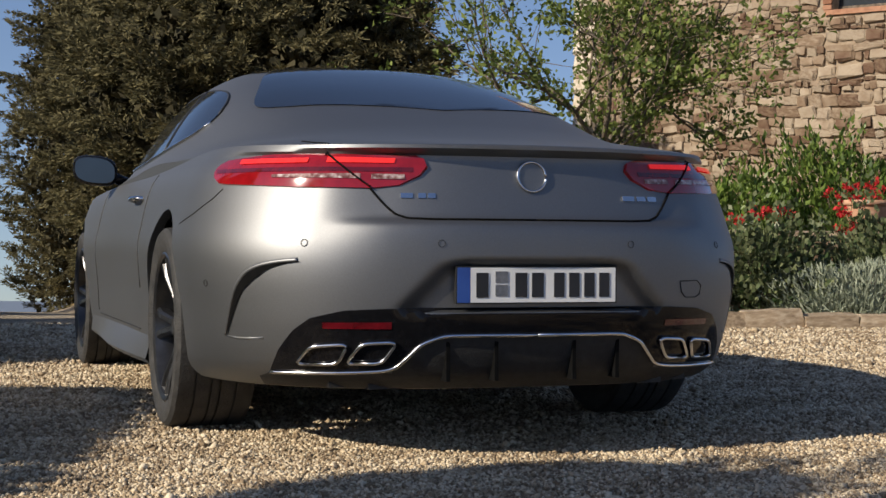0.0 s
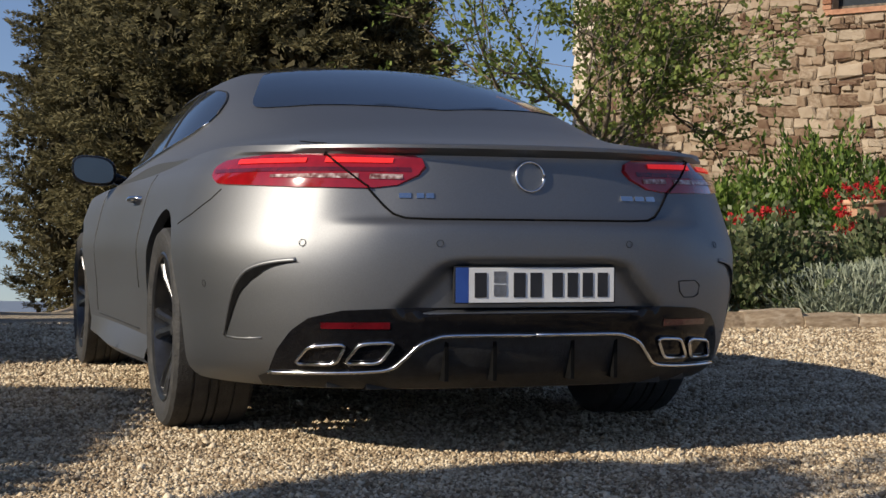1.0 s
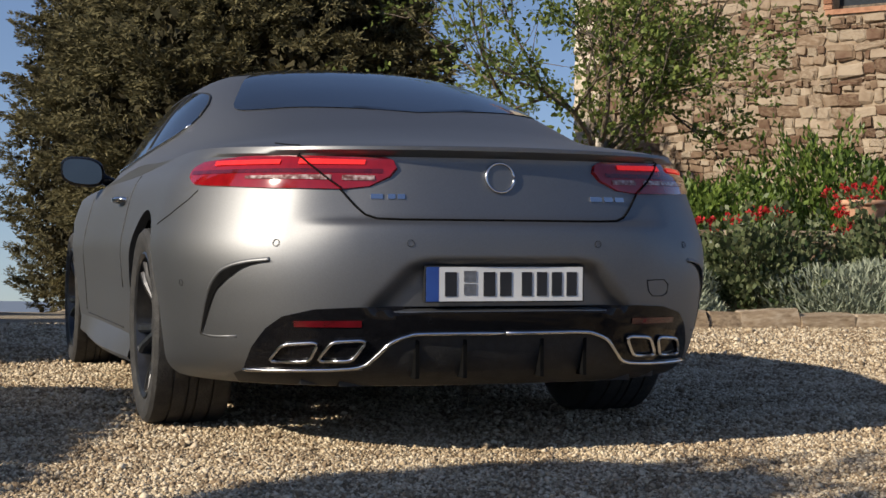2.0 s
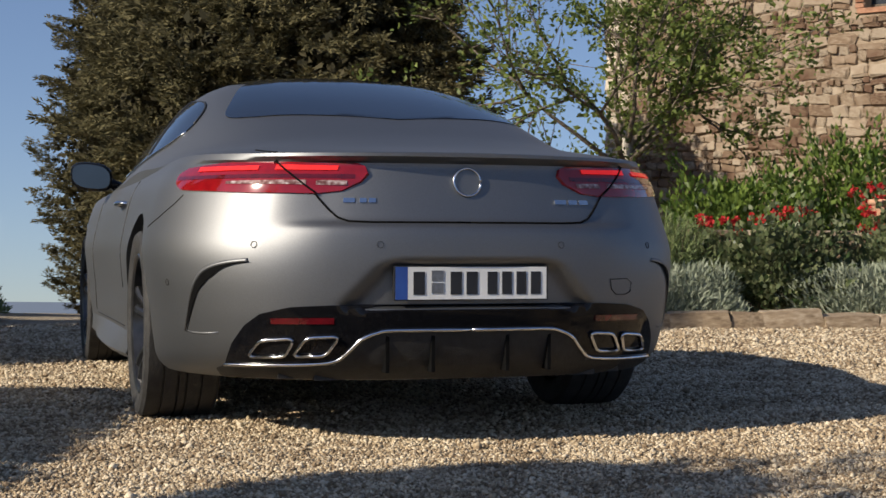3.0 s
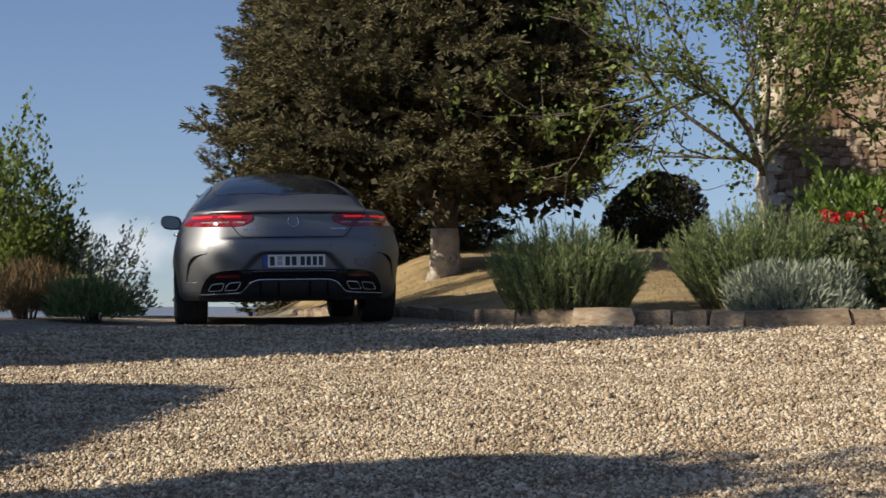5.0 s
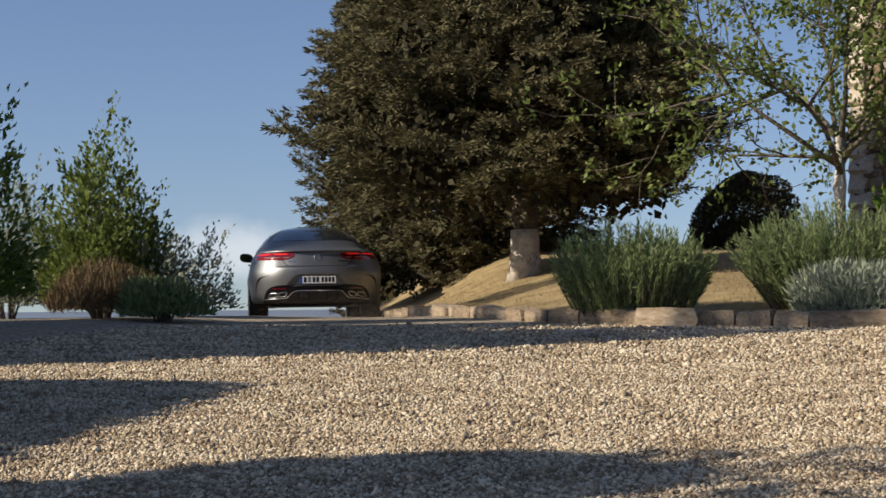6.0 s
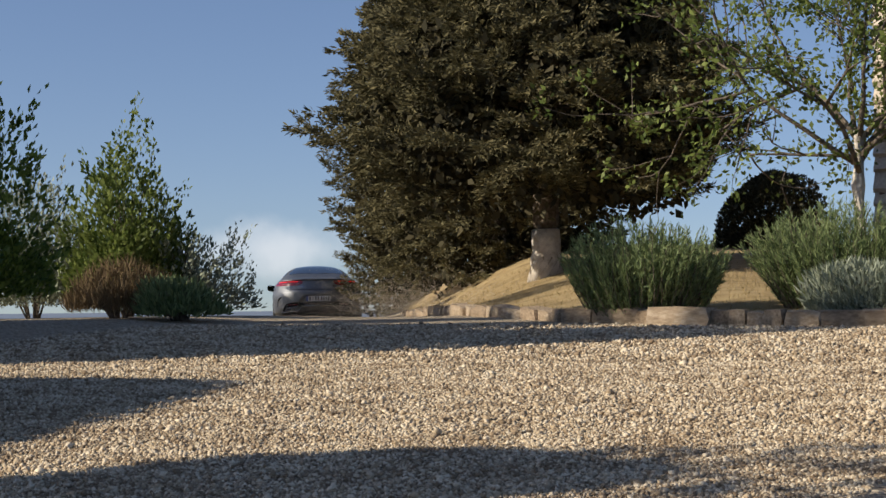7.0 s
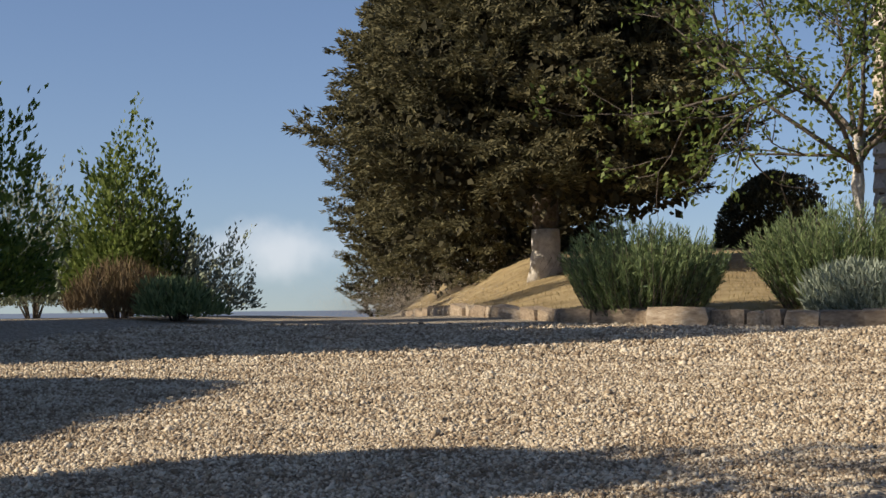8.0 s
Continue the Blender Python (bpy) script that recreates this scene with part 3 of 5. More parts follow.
def build_edging():
    t = thing("stone_edging", pose(0, 0, 0), "low edging of rough tan stone blocks along the bed", "edging")
    t["kind"] = "structure"
    rng = np.random.default_rng(3)
    dist, walk_to = 0.0, []
    for a, b in zip(EDGE, EDGE[1:-2]):
        d = (b - a).normalized()
        s, total = 0.0, (b - a).length
        while s < total - 0.1:
            ln = rng.uniform(0.2, 0.5) if rng.random() < 0.75 else 0.13
            p = a + d * (s + ln / 2)
            walk_to.append((p, math.atan2(d.y, d.x), ln))
            s += ln + rng.uniform(0.004, 0.03)
    kinds = []
    for i in range(7):
        bm = bmesh.new()
        bmesh.ops.create_cube(bm, size=1)
        bmesh.ops.subdivide_edges(bm, edges=bm.edges, cuts=1, use_grid_fill=True)
        for v in bm.verts:
            q = v.co.normalized()
            v.co = v.co * 0.80 + q * 0.145 + Vector(rng.normal(size=3)) * 0.022
        me = bpy.data.meshes.new("edging_block")
        bm.to_mesh(me)
        bm.free()
        me.materials.append(M_CURB)
        kinds.append(me)
    for i, (p, ang, ln) in enumerate(walk_to):
        if not -12 < p.x < 8.5:
            continue
        ob = piece("edging_block", kinds[i % 7], t)
        hh = rng.uniform(0.13, 0.19) * (0.72 + 0.28 * ramp(p.x, -0.6, 0.6))
        ob.matrix_world = pose(p.x, p.y, ground_z(p.x, p.y) + hh * 0.22 + 0.01, rng.uniform(-4, 4), rng.uniform(-4, 4), math.degrees(ang) + rng.uniform(-6, 6)) @ Matrix.Diagonal((ln * 1.04, rng.uniform(0.16, 0.24), hh, 1))


build_edging()


# ---- the farmhouse ----
M_WALLSTONE = mixed("wall_stone", [(0.12, (0.12, 0.066, 0.038)), (0.42, (0.215, 0.148, 0.092)), (0.8, (0.36, 0.288, 0.205))], 5, 8, 0.9, 0.7, 25, 0.75)
M_WALLREST = mixed("wall_rubble", [(0.12, (0.12, 0.066, 0.038)), (0.42, (0.215, 0.148, 0.092)), (0.8, (0.36, 0.288, 0.205))], 5, 8, 0.9, 0.7, 25, 0.75, True)
M_MORTAR = mixed("lime_mortar", [(0.3, (0.26, 0.19, 0.125)), (0.7, (0.38, 0.30, 0.21))], 12, 8, 0.95, 0.7, 50)
M_BRICK = mixed("old_brick", [(0.3, (0.24, 0.11, 0.06)), (0.7, (0.42, 0.22, 0.13))], 9, 6, 0.9, 0.5, 40, 0.4)
M_QUOIN = mixed("pale_limestone", [(0.3, (0.46, 0.38, 0.28)), (0.7, (0.66, 0.58, 0.46))], 6, 8, 0.9, 0.6, 30, 0.3)
M_PANE = material("window_pane", 0.08, 0.0, Base_Color=(0.03, 0.035, 0.04, 1))[0]
M_TERRACOTTA = mixed("terracotta", [(0.3, (0.40, 0.20, 0.11)), (0.7, (0.56, 0.33, 0.21))], 10, 6, 0.85, 0.3, 60)
M_CLADDING = mixed("roof_tile", [(0.3, (0.22, 0.10, 0.06)), (0.7, (0.40, 0.21, 0.12))], 6, 6, 0.9, 0.4, 40)

WALL_A, WALL_B = Vector((2.35, 23.0)), Vector((9.6, 17.0))


def box(bm, x0, x1, y0, y1, z0, z1):
    r = bmesh.ops.create_cube(bm, size=1)
    for v in r["verts"]:
        v.co = Vector(((x0 + x1) / 2 + v.co.x * (x1 - x0), (y0 + y1) / 2 + v.co.y * (y1 - y0), (z0 + z1) / 2 + v.co.z * (z1 - z0)))


def build_house():
    d = (WALL_B - WALL_A).normalized()
    length = (WALL_B - WALL_A).length
    m = pose(WALL_A.x, WALL_A.y, -0.4, 0, 0, math.degrees(math.atan2(d.y, d.x)))
    h = thing("farmhouse", m, "old rubble-stone farmhouse with brick-trimmed windows", "house")
    H = 6.6
    wx0, wx1, wz0, wz1 = 4.05, 5.1, 3.98, 5.4
    bm = bmesh.new()
    box(bm, 0.02, wx0, 0.03, 0.5, 0, H)
    box(bm, wx1, length, 0.03, 0.5, 0, H)
    box(bm, wx0, wx1, 0.03, 0.5, 0, wz0)
    box(bm, wx0, wx1, 0.03, 0.5, wz1, H)
    box(bm, 0.02, 0.5, 0.5, 6.0, 0, H)
    box(bm, 0.5, length, 5.5, 6.0, 0, H)
    box(bm, length - 0.5, length, 0.5, 5.5, 0, H)
    part("wall", bm, M_MORTAR, h, "lime mortar and rubble wall")
    bm = bmesh.new()
    box(bm, -0.3, length + 0.3, -0.35, 6.3, H, H + 0.14)
    part("roof", bm, M_CLADDING, h, "low terracotta tile roof")
    w = part("window", _box_bm(wx0, wx1, 0.22, 0.25, wz0, wz1), M_PANE, h, "dark window in a deep reveal")
    part("frame", _box_bm(wx0, wx1, 0.20, 0.27, wz0, wz0 + 0.06), M_BARK, w)
    part("sill", _box_bm(wx0 - 0.1, wx1 + 0.1, -0.01, 0.2, wz0 - 0.07, wz0 - 0.003), M_BRICK, w, "worn brick sill")
    # rubble stones, laid in rough courses and standing proud of the mortar
    rng = np.random.default_rng(8)
    kinds = []
    for i in range(9):
        bm = bmesh.new()
        bmesh.ops.create_cube(bm, size=1)
        bmesh.ops.bevel(bm, geom=bm.edges[:], offset=0.13, segments=1, affect="EDGES")
        for v in bm.verts:
            v.co += Vector(rng.normal(size=3)) * 0.07
        me = bpy.data.meshes.new("stone")
        bm.to_mesh(me)
        bm.free()
        me.materials.append(M_WALLSTONE)
        kinds.append(me)
    brick = bpy.data.meshes.new("brick")
    bm = bmesh.new()
    bmesh.ops.create_cube(bm, size=1)
    bmesh.ops.bevel(bm, geom=bm.edges[:], offset=0.05, segments=1, affect="EDGES")
    bm.to_mesh(brick)
    bm.free()
    brick.materials.append(M_BRICK)
    z, n, rest_v, rest_f = 0.7, 0, [], []
    while z < 6.5:
        ch = rng.uniform(0.055, 0.17)
        x = rng.uniform(-0.02, 0.06)
        while x < length - 0.1:
            tall = ch * rng.uniform(0.75, 1.22)
            ln = min(0.42, max(0.06, ch * rng.lognormal(0.35, 0.42)))
            zz = z + rng.uniform(-0.02, 0.02) + 0.03 * math.sin(x * 2.3 + z * 3)
            clear = x + ln < wx0 - 0.14 or x > wx1 + 0.14 or z + ch < wz0 - 0.11 or z > wz1 + 0.1
            if clear:
                mm = pose(x + ln / 2, 0.05, zz + ch / 2, rng.uniform(-6, 6), rng.uniform(-9, 9), rng.uniform(-4, 4)) @ Matrix.Diagonal((ln * 1.0, rng.uniform(0.09, 0.15), tall, 1))
                inside = 1.2 < z < 4.6 and x < 5.6
                if inside and n < 300 and rng.random() < 0.4:
                    ob = piece("stone", kinds[n % 9], h)
                    ob.matrix_basis = mm
                    n += 1
                else:
                    k = kinds[rng.integers(0, 9)]
                    base = len(rest_v)
                    rest_v += [mm @ v.co for v in k.vertices]
                    rest_f += [[base + i for i in p.vertices] for p in k.polygons]
            x += ln + rng.uniform(0.004, 0.026)
        z += ch + rng.uniform(0.002, 0.014)
    me = bpy.data.meshes.new("rubble")
    me.from_pydata(rest_v, [], rest_f)
    me.materials.append(M_WALLREST)
    tagged(piece("rubble", me, h), kind="stuff")
    quoin = kinds[0].copy()
    quoin.name = "quoin"
    quoin.materials[0] = M_QUOIN
    zz, i = 0.6, 0
    while zz < 6.4:
        hh, ln = rng.uniform(0.20, 0.30), (0.46 if i % 2 else 0.30) + rng.uniform(-0.04, 0.04)
        ob = piece("quoin", quoin, h, "pale dressed corner stone")
        ob.matrix_basis = pose(ln / 2 - 0.04, 0.09, zz + hh / 2) @ Matrix.Diagonal((ln, 0.26, hh * 0.97, 1))
        zz, i = zz + hh, i + 1
    for zz in np.arange(wz0, wz1, 0.075):
        for xx, side in ((wx0 - 0.07, 0), (wx1 + 0.07, 1)):
            ob = piece("brick", brick, h)
            ob.matrix_basis = pose(xx, 0.06, zz + 0.035) @ Matrix.Diagonal((0.125, 0.12, 0.062, 1))


def _box_bm(*b):
    bm = bmesh.new()
    box(bm, *b)
    return bm


def build_terrace():
    t = thing("terrace_wall", pose(2.3, 14.35, 0, 0, 0, 0), "low rubble-stone terrace wall with a flat cap", "wall")
    t["kind"] = "structure"
    part("core", _box_bm(0, 7, 0, 0.3, -0.2, 0.62), M_MORTAR, t)
    rng = np.random.default_rng(18)
    bm = bmesh.new()
    bmesh.ops.create_cube(bm, size=1)
    bmesh.ops.bevel(bm, geom=bm.edges[:], offset=0.12, segments=1, affect="EDGES")
    me = bpy.data.meshes.new("stone")
    bm.to_mesh(me)
    bm.free()
    me.materials.append(M_WALLSTONE)
    for r in range(5):
        x = 0.0
        while x < 4.5:
            ln = rng.uniform(0.14, 0.36)
            ob = piece("stone", me, t)
            ob.matrix_basis = pose(x + ln / 2, 0.01, 0.07 + r * 0.125, 0, rng.uniform(-3, 3)) @ Matrix.Diagonal((ln * 0.95, 0.09, 0.11, 1))
            x += ln
    x = 0.0
    while x < 6.5:
        ln = rng.uniform(0.4, 0.6)
        ob = piece("cap_stone", me, t)
        ob.matrix_basis = pose(x + ln / 2, 0.13, 0.65) @ Matrix.Diagonal((ln * 0.98, 0.42, 0.055, 1))
        x += ln
    pot = thing("flower_pot", pose(4.25, 14.42, 0.68), "weathered terracotta pot on the terrace wall", "pot")
    bm = bmesh.new()
    prof = [(0.0, 0.0), (0.13, 0.0), (0.17, 0.10), (0.20, 0.22), (0.20, 0.24), (0.225, 0.245), (0.225, 0.29), (0.19, 0.29), (0.18, 0.25), (0.0, 0.25)]
    rings = [[bm.verts.new((r * math.cos(a), r * math.sin(a), z)) for a in [2 * math.pi * j / 24 for j in range(24)]] for r, z in prof[1:-1]]
    for a, b in zip(rings, rings[1:]):
        for j in range(24):
            bm.faces.new((a[j], a[(j + 1) % 24], b[(j + 1) % 24], b[j]))
    bm.faces.new(rings[0][::-1])
    bm.faces.new(rings[-1])
    part("body", bm, M_TERRACOTTA, pot, smooth=True)
    blossoms("geranium", 4.2, 14.38, 1.03, (0.13, 0.08, 0.07), 26, 61, "bright red geranium in the terracotta pot")
    blossoms("geranium", 4.02, 14.2, 0.78, (0.06, 0.06, 0.10), 14, 62, "red geranium trailing over the wall")
    blossoms("red_rose", 2.35, 13.4, 0.76, (0.06, 0.06, 0.03), 8, 63, "red blooms on the rose bush")
    blossoms("red_rose", 2.75, 13.3, 0.76, (0.12, 0.06, 0.03), 9, 64, "red blooms on the rose bush")
    blossoms("red_rose", 3.15, 13.4, 0.82, (0.09, 0.06, 0.04), 14, 65, "red blooms on the rose bush")


build_house()
build_terrace()


# ---- the coupe: its outer surface as functions (x right, y ahead, origin on the ground under the rear axle) ----
def interp(v, knots):
    xs, ys = zip(*knots)
    return float(np.interp(v, xs, ys))


def smooth_knots(knots, n=12):
    """The knots joined by an even curve instead of straight lines."""
    out, k = [], [knots[0], *knots, knots[-1]]
    for p0, p1, p2, p3 in zip(k, k[1:], k[2:], k[3:]):
        for i in range(n):
            t = i / n
            out.append(tuple(0.5 * (2 * b + (c - a) * t + (2 * a - 5 * b + 4 * c - d) * t * t + (3 * b - a - 3 * c + d) * t ** 3) for a, b, c, d in zip(p0, p1, p2, p3)))
    return [q for i, q in enumerate(out) if not i or q[0] > out[i - 1][0]] + [knots[-1]]


WIDE = smooth_knots([(0.16, 0.83), (0.22, 0.895), (0.30, 0.915), (0.42, 0.928), (0.52, 0.940), (0.61, 0.944), (0.70, 0.926), (0.82, 0.893), (0.88, 0.862), (0.92, 0.825), (0.96, 0.80)])
TAIL = smooth_knots([(0.16, -0.98), (0.20, -1.06), (0.26, -1.11), (0.36, -1.14), (0.44, -1.155), (0.55, -1.165), (0.64, -1.165), (0.685, -1.155), (0.705, -1.125), (0.75, -1.108), (0.82, -1.09), (0.885, -1.077), (0.900, -1.088), (0.912, -1.115), (0.96, -1.115)])
# the corners and flanks have no step under the boot lid
CORNER = smooth_knots([(0.16, -0.98), (0.20, -1.06), (0.26, -1.11), (0.36, -1.14), (0.44, -1.155), (0.54, -1.163), (0.62, -1.156), (0.70, -1.137), (0.78, -1.116), (0.86, -1.094), (0.90, -1.085), (0.912, -1.115), (0.96, -1.115)])
NOSE = smooth_knots([(0.16, 3.72), (0.22, 3.80), (0.35, 3.86), (0.5, 3.87), (0.62, 3.84), (0.70, 3.79), (0.78, 3.70), (0.96, 3.60)])
SHOULDER = smooth_knots([(-1.2, 0.924), (-0.9, 0.926), (-0.5, 0.936), (0.0, 0.930), (0.8, 0.895), (1.8, 0.89), (2.6, 0.865), (3.2, 0.81), (3.6, 0.745), (3.9, 0.70)])
CREST = smooth_knots([(-1.2, 0.926), (-1.1, 0.930), (-0.9, 0.950), (-0.6, 0.978), (-0.2, 0.99), (0.5, 0.985), (1.5, 0.975), (2.3, 0.985), (2.8, 0.95), (3.3, 0.87), (3.65, 0.78), (3.9, 0.71)])
ROOF = smooth_knots([(-1.2, 0.70), (-0.75, 0.925), (-0.45, 1.035), (-0.1, 1.145), (0.3, 1.255), (0.7, 1.345), (1.1, 1.395), (1.5, 1.412), (1.8, 1.395), (2.1, 1.29), (2.45, 1.10), (2.75, 0.93), (3.2, 0.70), (3.9, 0.4)])
ROOFWIDE = smooth_knots([(-1.2, 0.60), (-0.5, 0.68), (0.0, 0.70), (0.5, 0.68), (1.0, 0.64), (1.4, 0.61), (1.8, 0.60), (2.3, 0.61), (2.8, 0.62), (3.9, 0.6)])
REAR_LONG, REAR_POW, FRONT_LONG, FRONT_POW = 0.86, 2.7, 1.0, 2.5


def recess(x, z):
    """How far the plate's bay is pressed in."""
    half = 0.315 + (0.575 - z) * 0.95
    a = min(1.0, max(0.0, (half - abs(x)) / 0.085)) * min(1.0, max(0.0, (0.585 - z) / 0.035)) * min(1.0, max(0.0, (z - 0.42) / 0.006))
    return 0.030 * a * a * (3 - 2 * a)


def flare(f):
    """How much the haunches swell beyond the tail's width, f degrees round the corner."""
    return 0.028 * ramp(f, 42, 88)


def rear_point(phi, z, off=0.0):
    """A point of the tail: phi from 0 at the middle to 90 degrees, where the flank begins; negative on the left."""
    s, q = (1 if phi >= 0 else -1), abs(phi)
    def at(f, zz):
        w = interp(zz, WIDE) + flare(f)
        c = max(0.0, math.cos(radians(f))) ** (2 / REAR_POW)
        n = max(0.0, math.sin(radians(f))) ** (2 / REAR_POW)
        b = min(1.0, max(0.0, (f - 22) / 16))
        b = b * b * (3 - 2 * b)
        tail = interp(zz, TAIL) * (1 - b) + interp(zz, CORNER) * b
        reach = REAR_LONG
        return (w * n, tail + (0.0 + reach) * (1 - c) + recess(w * n, zz), zz)
    p = at(q, z)
    if off:
        e = 0.8
        a, b, c, d = at(min(90, q + e), z), at(max(0, q - e), z), at(q, z + 0.006), at(q, z - 0.006)
        u, v = [i - j for i, j in zip(a, b)], [i - j for i, j in zip(c, d)]
        n = [u[1] * v[2] - u[2] * v[1], u[2] * v[0] - u[0] * v[2], u[0] * v[1] - u[1] * v[0]]
        ln = math.sqrt(sum(i * i for i in n)) or 1
        if n[1] > 0 or (q > 80 and n[0] < 0):
            ln = -ln
        p = tuple(i + off * j / ln for i, j in zip(p, n))
    return (s * p[0], p[1], p[2])


def side_x(y, z):
    """Half-width of the body at y and z, on the flanks and round the nose."""
    w = interp(z, WIDE)
    tail, nose = interp(z, CORNER), interp(z, NOSE)
    if y < tail + REAR_LONG:
        e = max(0.0, (y - tail) / REAR_LONG)
        w += flare(math.degrees(math.acos(min(1.0, max(0.0, 1 - e) ** (REAR_POW / 2)))))
        return w * max(0.0, 1 - (1 - e) ** REAR_POW) ** (1 / REAR_POW)
    w += flare(90)
    if y > nose - FRONT_LONG:
        e = max(0.0, (nose - y) / FRONT_LONG)
        return w * max(0.0, 1 - (1 - e) ** FRONT_POW) ** (1 / FRONT_POW)
    waist = 0.018 * math.exp(-((y - 1.3) / 0.75) ** 2) * math.exp(-((z - 0.55) / 0.2) ** 2)
    return w - waist


def top_z(x, y):
    """Height of the deck, roof and bonnet."""
    sh, cr = interp(y, SHOULDER), interp(y, CREST)
    wide = max(0.05, side_x(y, sh))
    u = min(1.0, abs(x) / wide)
    deck = sh + (cr - sh) * (1 - u ** 4.0)
    rw = interp(y, ROOFWIDE)
    over = (abs(x) - rw) / 0.10
    soft = 0.10 * (over if over > 20 else math.log1p(math.exp(over)))
    roof = interp(y, ROOF) - 0.045 * (x / rw) ** 2 - soft * 1.55
    k = 0.030
    h = max(-40.0, min(40.0, (roof - deck) / k))
    return deck + k * math.log1p(math.exp(h))


M_PAINT = mixed("satin_silver_paint", [(0.3, (0.200, 0.205, 0.210)), (0.7, (0.224, 0.229, 0.234))], 260, 3, 0.52, 0.0, metal=1.0)
M_GLOSSBLACK = mixed("gloss_black_trim", [(0.3, (0.004, 0.004, 0.005)), (0.7, (0.008, 0.008, 0.009))], 60, 3, 0.07, Specular_IOR_Level=0.3)
M_SATINBLACK = mixed("satin_black_plastic", [(0.3, (0.010, 0.010, 0.010)), (0.7, (0.022, 0.022, 0.022))], 40, 4, 0.55, 0.2, 200)
# near-black for shade in panel gaps and bumper slot; also on diffuser fins
M_GAP = mixed("shadow_gap", [(0.3, (0.003, 0.003, 0.003)), (0.7, (0.006, 0.006, 0.006))], 40, 3, 0.9, Specular_IOR_Level=0.08)
M_MIRROR = mixed("mirror_glass", [(0.3, (0.10, 0.10, 0.10)), (0.7, (0.13, 0.13, 0.13))], 4, 2, 0.08, metal=1.0)
M_CHROME = mixed("chrome", [(0.3, (0.62, 0.62, 0.63)), (0.7, (0.70, 0.70, 0.71))], 30, 3, 0.16, metal=1.0)
M_TINTED = mixed("tinted_glass", [(0.3, (0.010, 0.014, 0.022)), (0.7, (0.014, 0.018, 0.028))], 3, 2, 0.06, Specular_IOR_Level=0.32)
M_RUBBER = mixed("tyre_rubber", [(0.3, (0.020, 0.020, 0.020)), (0.7, (0.045, 0.043, 0.040))], 25, 6, 0.75, 0.3, 120)
M_RIM = mixed("dark_alloy", [(0.3, (0.05, 0.05, 0.052)), (0.7, (0.09, 0.09, 0.092))], 20, 4, 0.3, metal=0.8)
M_STEEL = mixed("brake_steel", [(0.3, (0.25, 0.24, 0.23)), (0.7, (0.40, 0.39, 0.38))], 50, 4, 0.35, metal=1.0)
M_REDLENS = mixed("red_lens", [(0.3, (0.20, 0.004, 0.007)), (0.7, (0.27, 0.006, 0.010))], 30, 3, 0.08, Coat_Weight=1.0, Coat_Roughness=0.04)
M_DARKLENS = mixed("dark_red_lens", [(0.3, (0.07, 0.002, 0.004)), (0.7, (0.12, 0.004, 0.008))], 30, 3, 0.10, Coat_Weight=1.0)
# faint glow on both lamps' bars, put in for sunlight on the left one
M_REDGLOW = mixed("red_lens_sun_glow", [(0.3, (0.6, 0.02, 0.02)), (0.7, (0.7, 0.03, 0.03))], 30, 3, 0.2, Emission_Color=(1.0, 0.02, 0.012, 1), Emission_Strength=0.3)
M_CLEARLENS = mixed("clear_lens", [(0.35, (0.16, 0.06, 0.05)), (0.52, (0.40, 0.26, 0.23)), (0.7, (0.72, 0.62, 0.56))], 70, 2, 0.12, metal=0.3)
M_PLATE = mixed("plate_white", [(0.3, (0.66, 0.66, 0.64)), (0.7, (0.74, 0.74, 0.72))], 10, 4, 0.4)
M_PLATEBLUE = mixed("plate_blue", [(0.3, (0.02, 0.06, 0.26)), (0.7, (0.03, 0.09, 0.34))], 10, 4, 0.4)
M_PLATEINK = mixed("plate_ink", [(0.3, (0.010, 0.010, 0.012)), (0.7, (0.02, 0.02, 0.022))], 10, 4, 0.4)
M_HEADLENS = mixed("headlamp_glass", [(0.3, (0.35, 0.37, 0.40)), (0.7, (0.6, 0.62, 0.65))], 25, 3, 0.08, metal=0.4)


def quad_grid(name, rows, mat, parent, label="", both=False, thick=0.0):
    """A sheet through rows of points; thick: gives it a folded-in edge of that depth towards the car's middle."""
    bm = bmesh.new()
    vs = [[bm.verts.new(p) for p in r] for r in rows]
    for a, b in zip(vs, vs[1:]):
        for i in range(len(a) - 1):
            bm.faces.new((a[i], a[i + 1], b[i + 1], b[i]))
    bmesh.ops.remove_doubles(bm, verts=bm.verts, dist=1e-5)
    bmesh.ops.recalc_face_normals(bm, faces=bm.faces)
    mid = sum((f.calc_center_median() for f in bm.faces), Vector()) / len(bm.faces)
    nrm = sum((f.normal * f.calc_area() for f in bm.faces), Vector())
    if nrm.dot(mid - Vector((0, 1.4, 0.6))) < 0:
        bmesh.ops.reverse_faces(bm, faces=bm.faces)
        nrm = -nrm
    if thick:
        edges = [e for e in bm.edges if len(e.link_faces) == 1]
        r = bmesh.ops.extrude_edge_only(bm, edges=edges)
        back = -nrm.normalized() * thick
        for v in r["geom"]:
            if isinstance(v, bmesh.types.BMVert):
                v.co += back
        bmesh.ops.recalc_face_normals(bm, faces=bm.faces)
    for e in bm.edges:
        if len(e.link_faces) == 2 and e.calc_face_angle(0) > 0.6:
            e.smooth = False
    return part(name, bm, mat, parent, label, True)


def tail_strip(lo, hi, f0, f1, n, side, off, k=6):
    """Points of a band on the tail between the curves lo(phi) and hi(phi)."""
    out = []
    for i in range(n + 1):
        f = f0 + (f1 - f0) * i / n
        a, b = interp(f, lo), interp(f, hi)
        out.append([rear_point(side * f, a + (b - a) * j / k, off) for j in range(k + 1)])
    return out


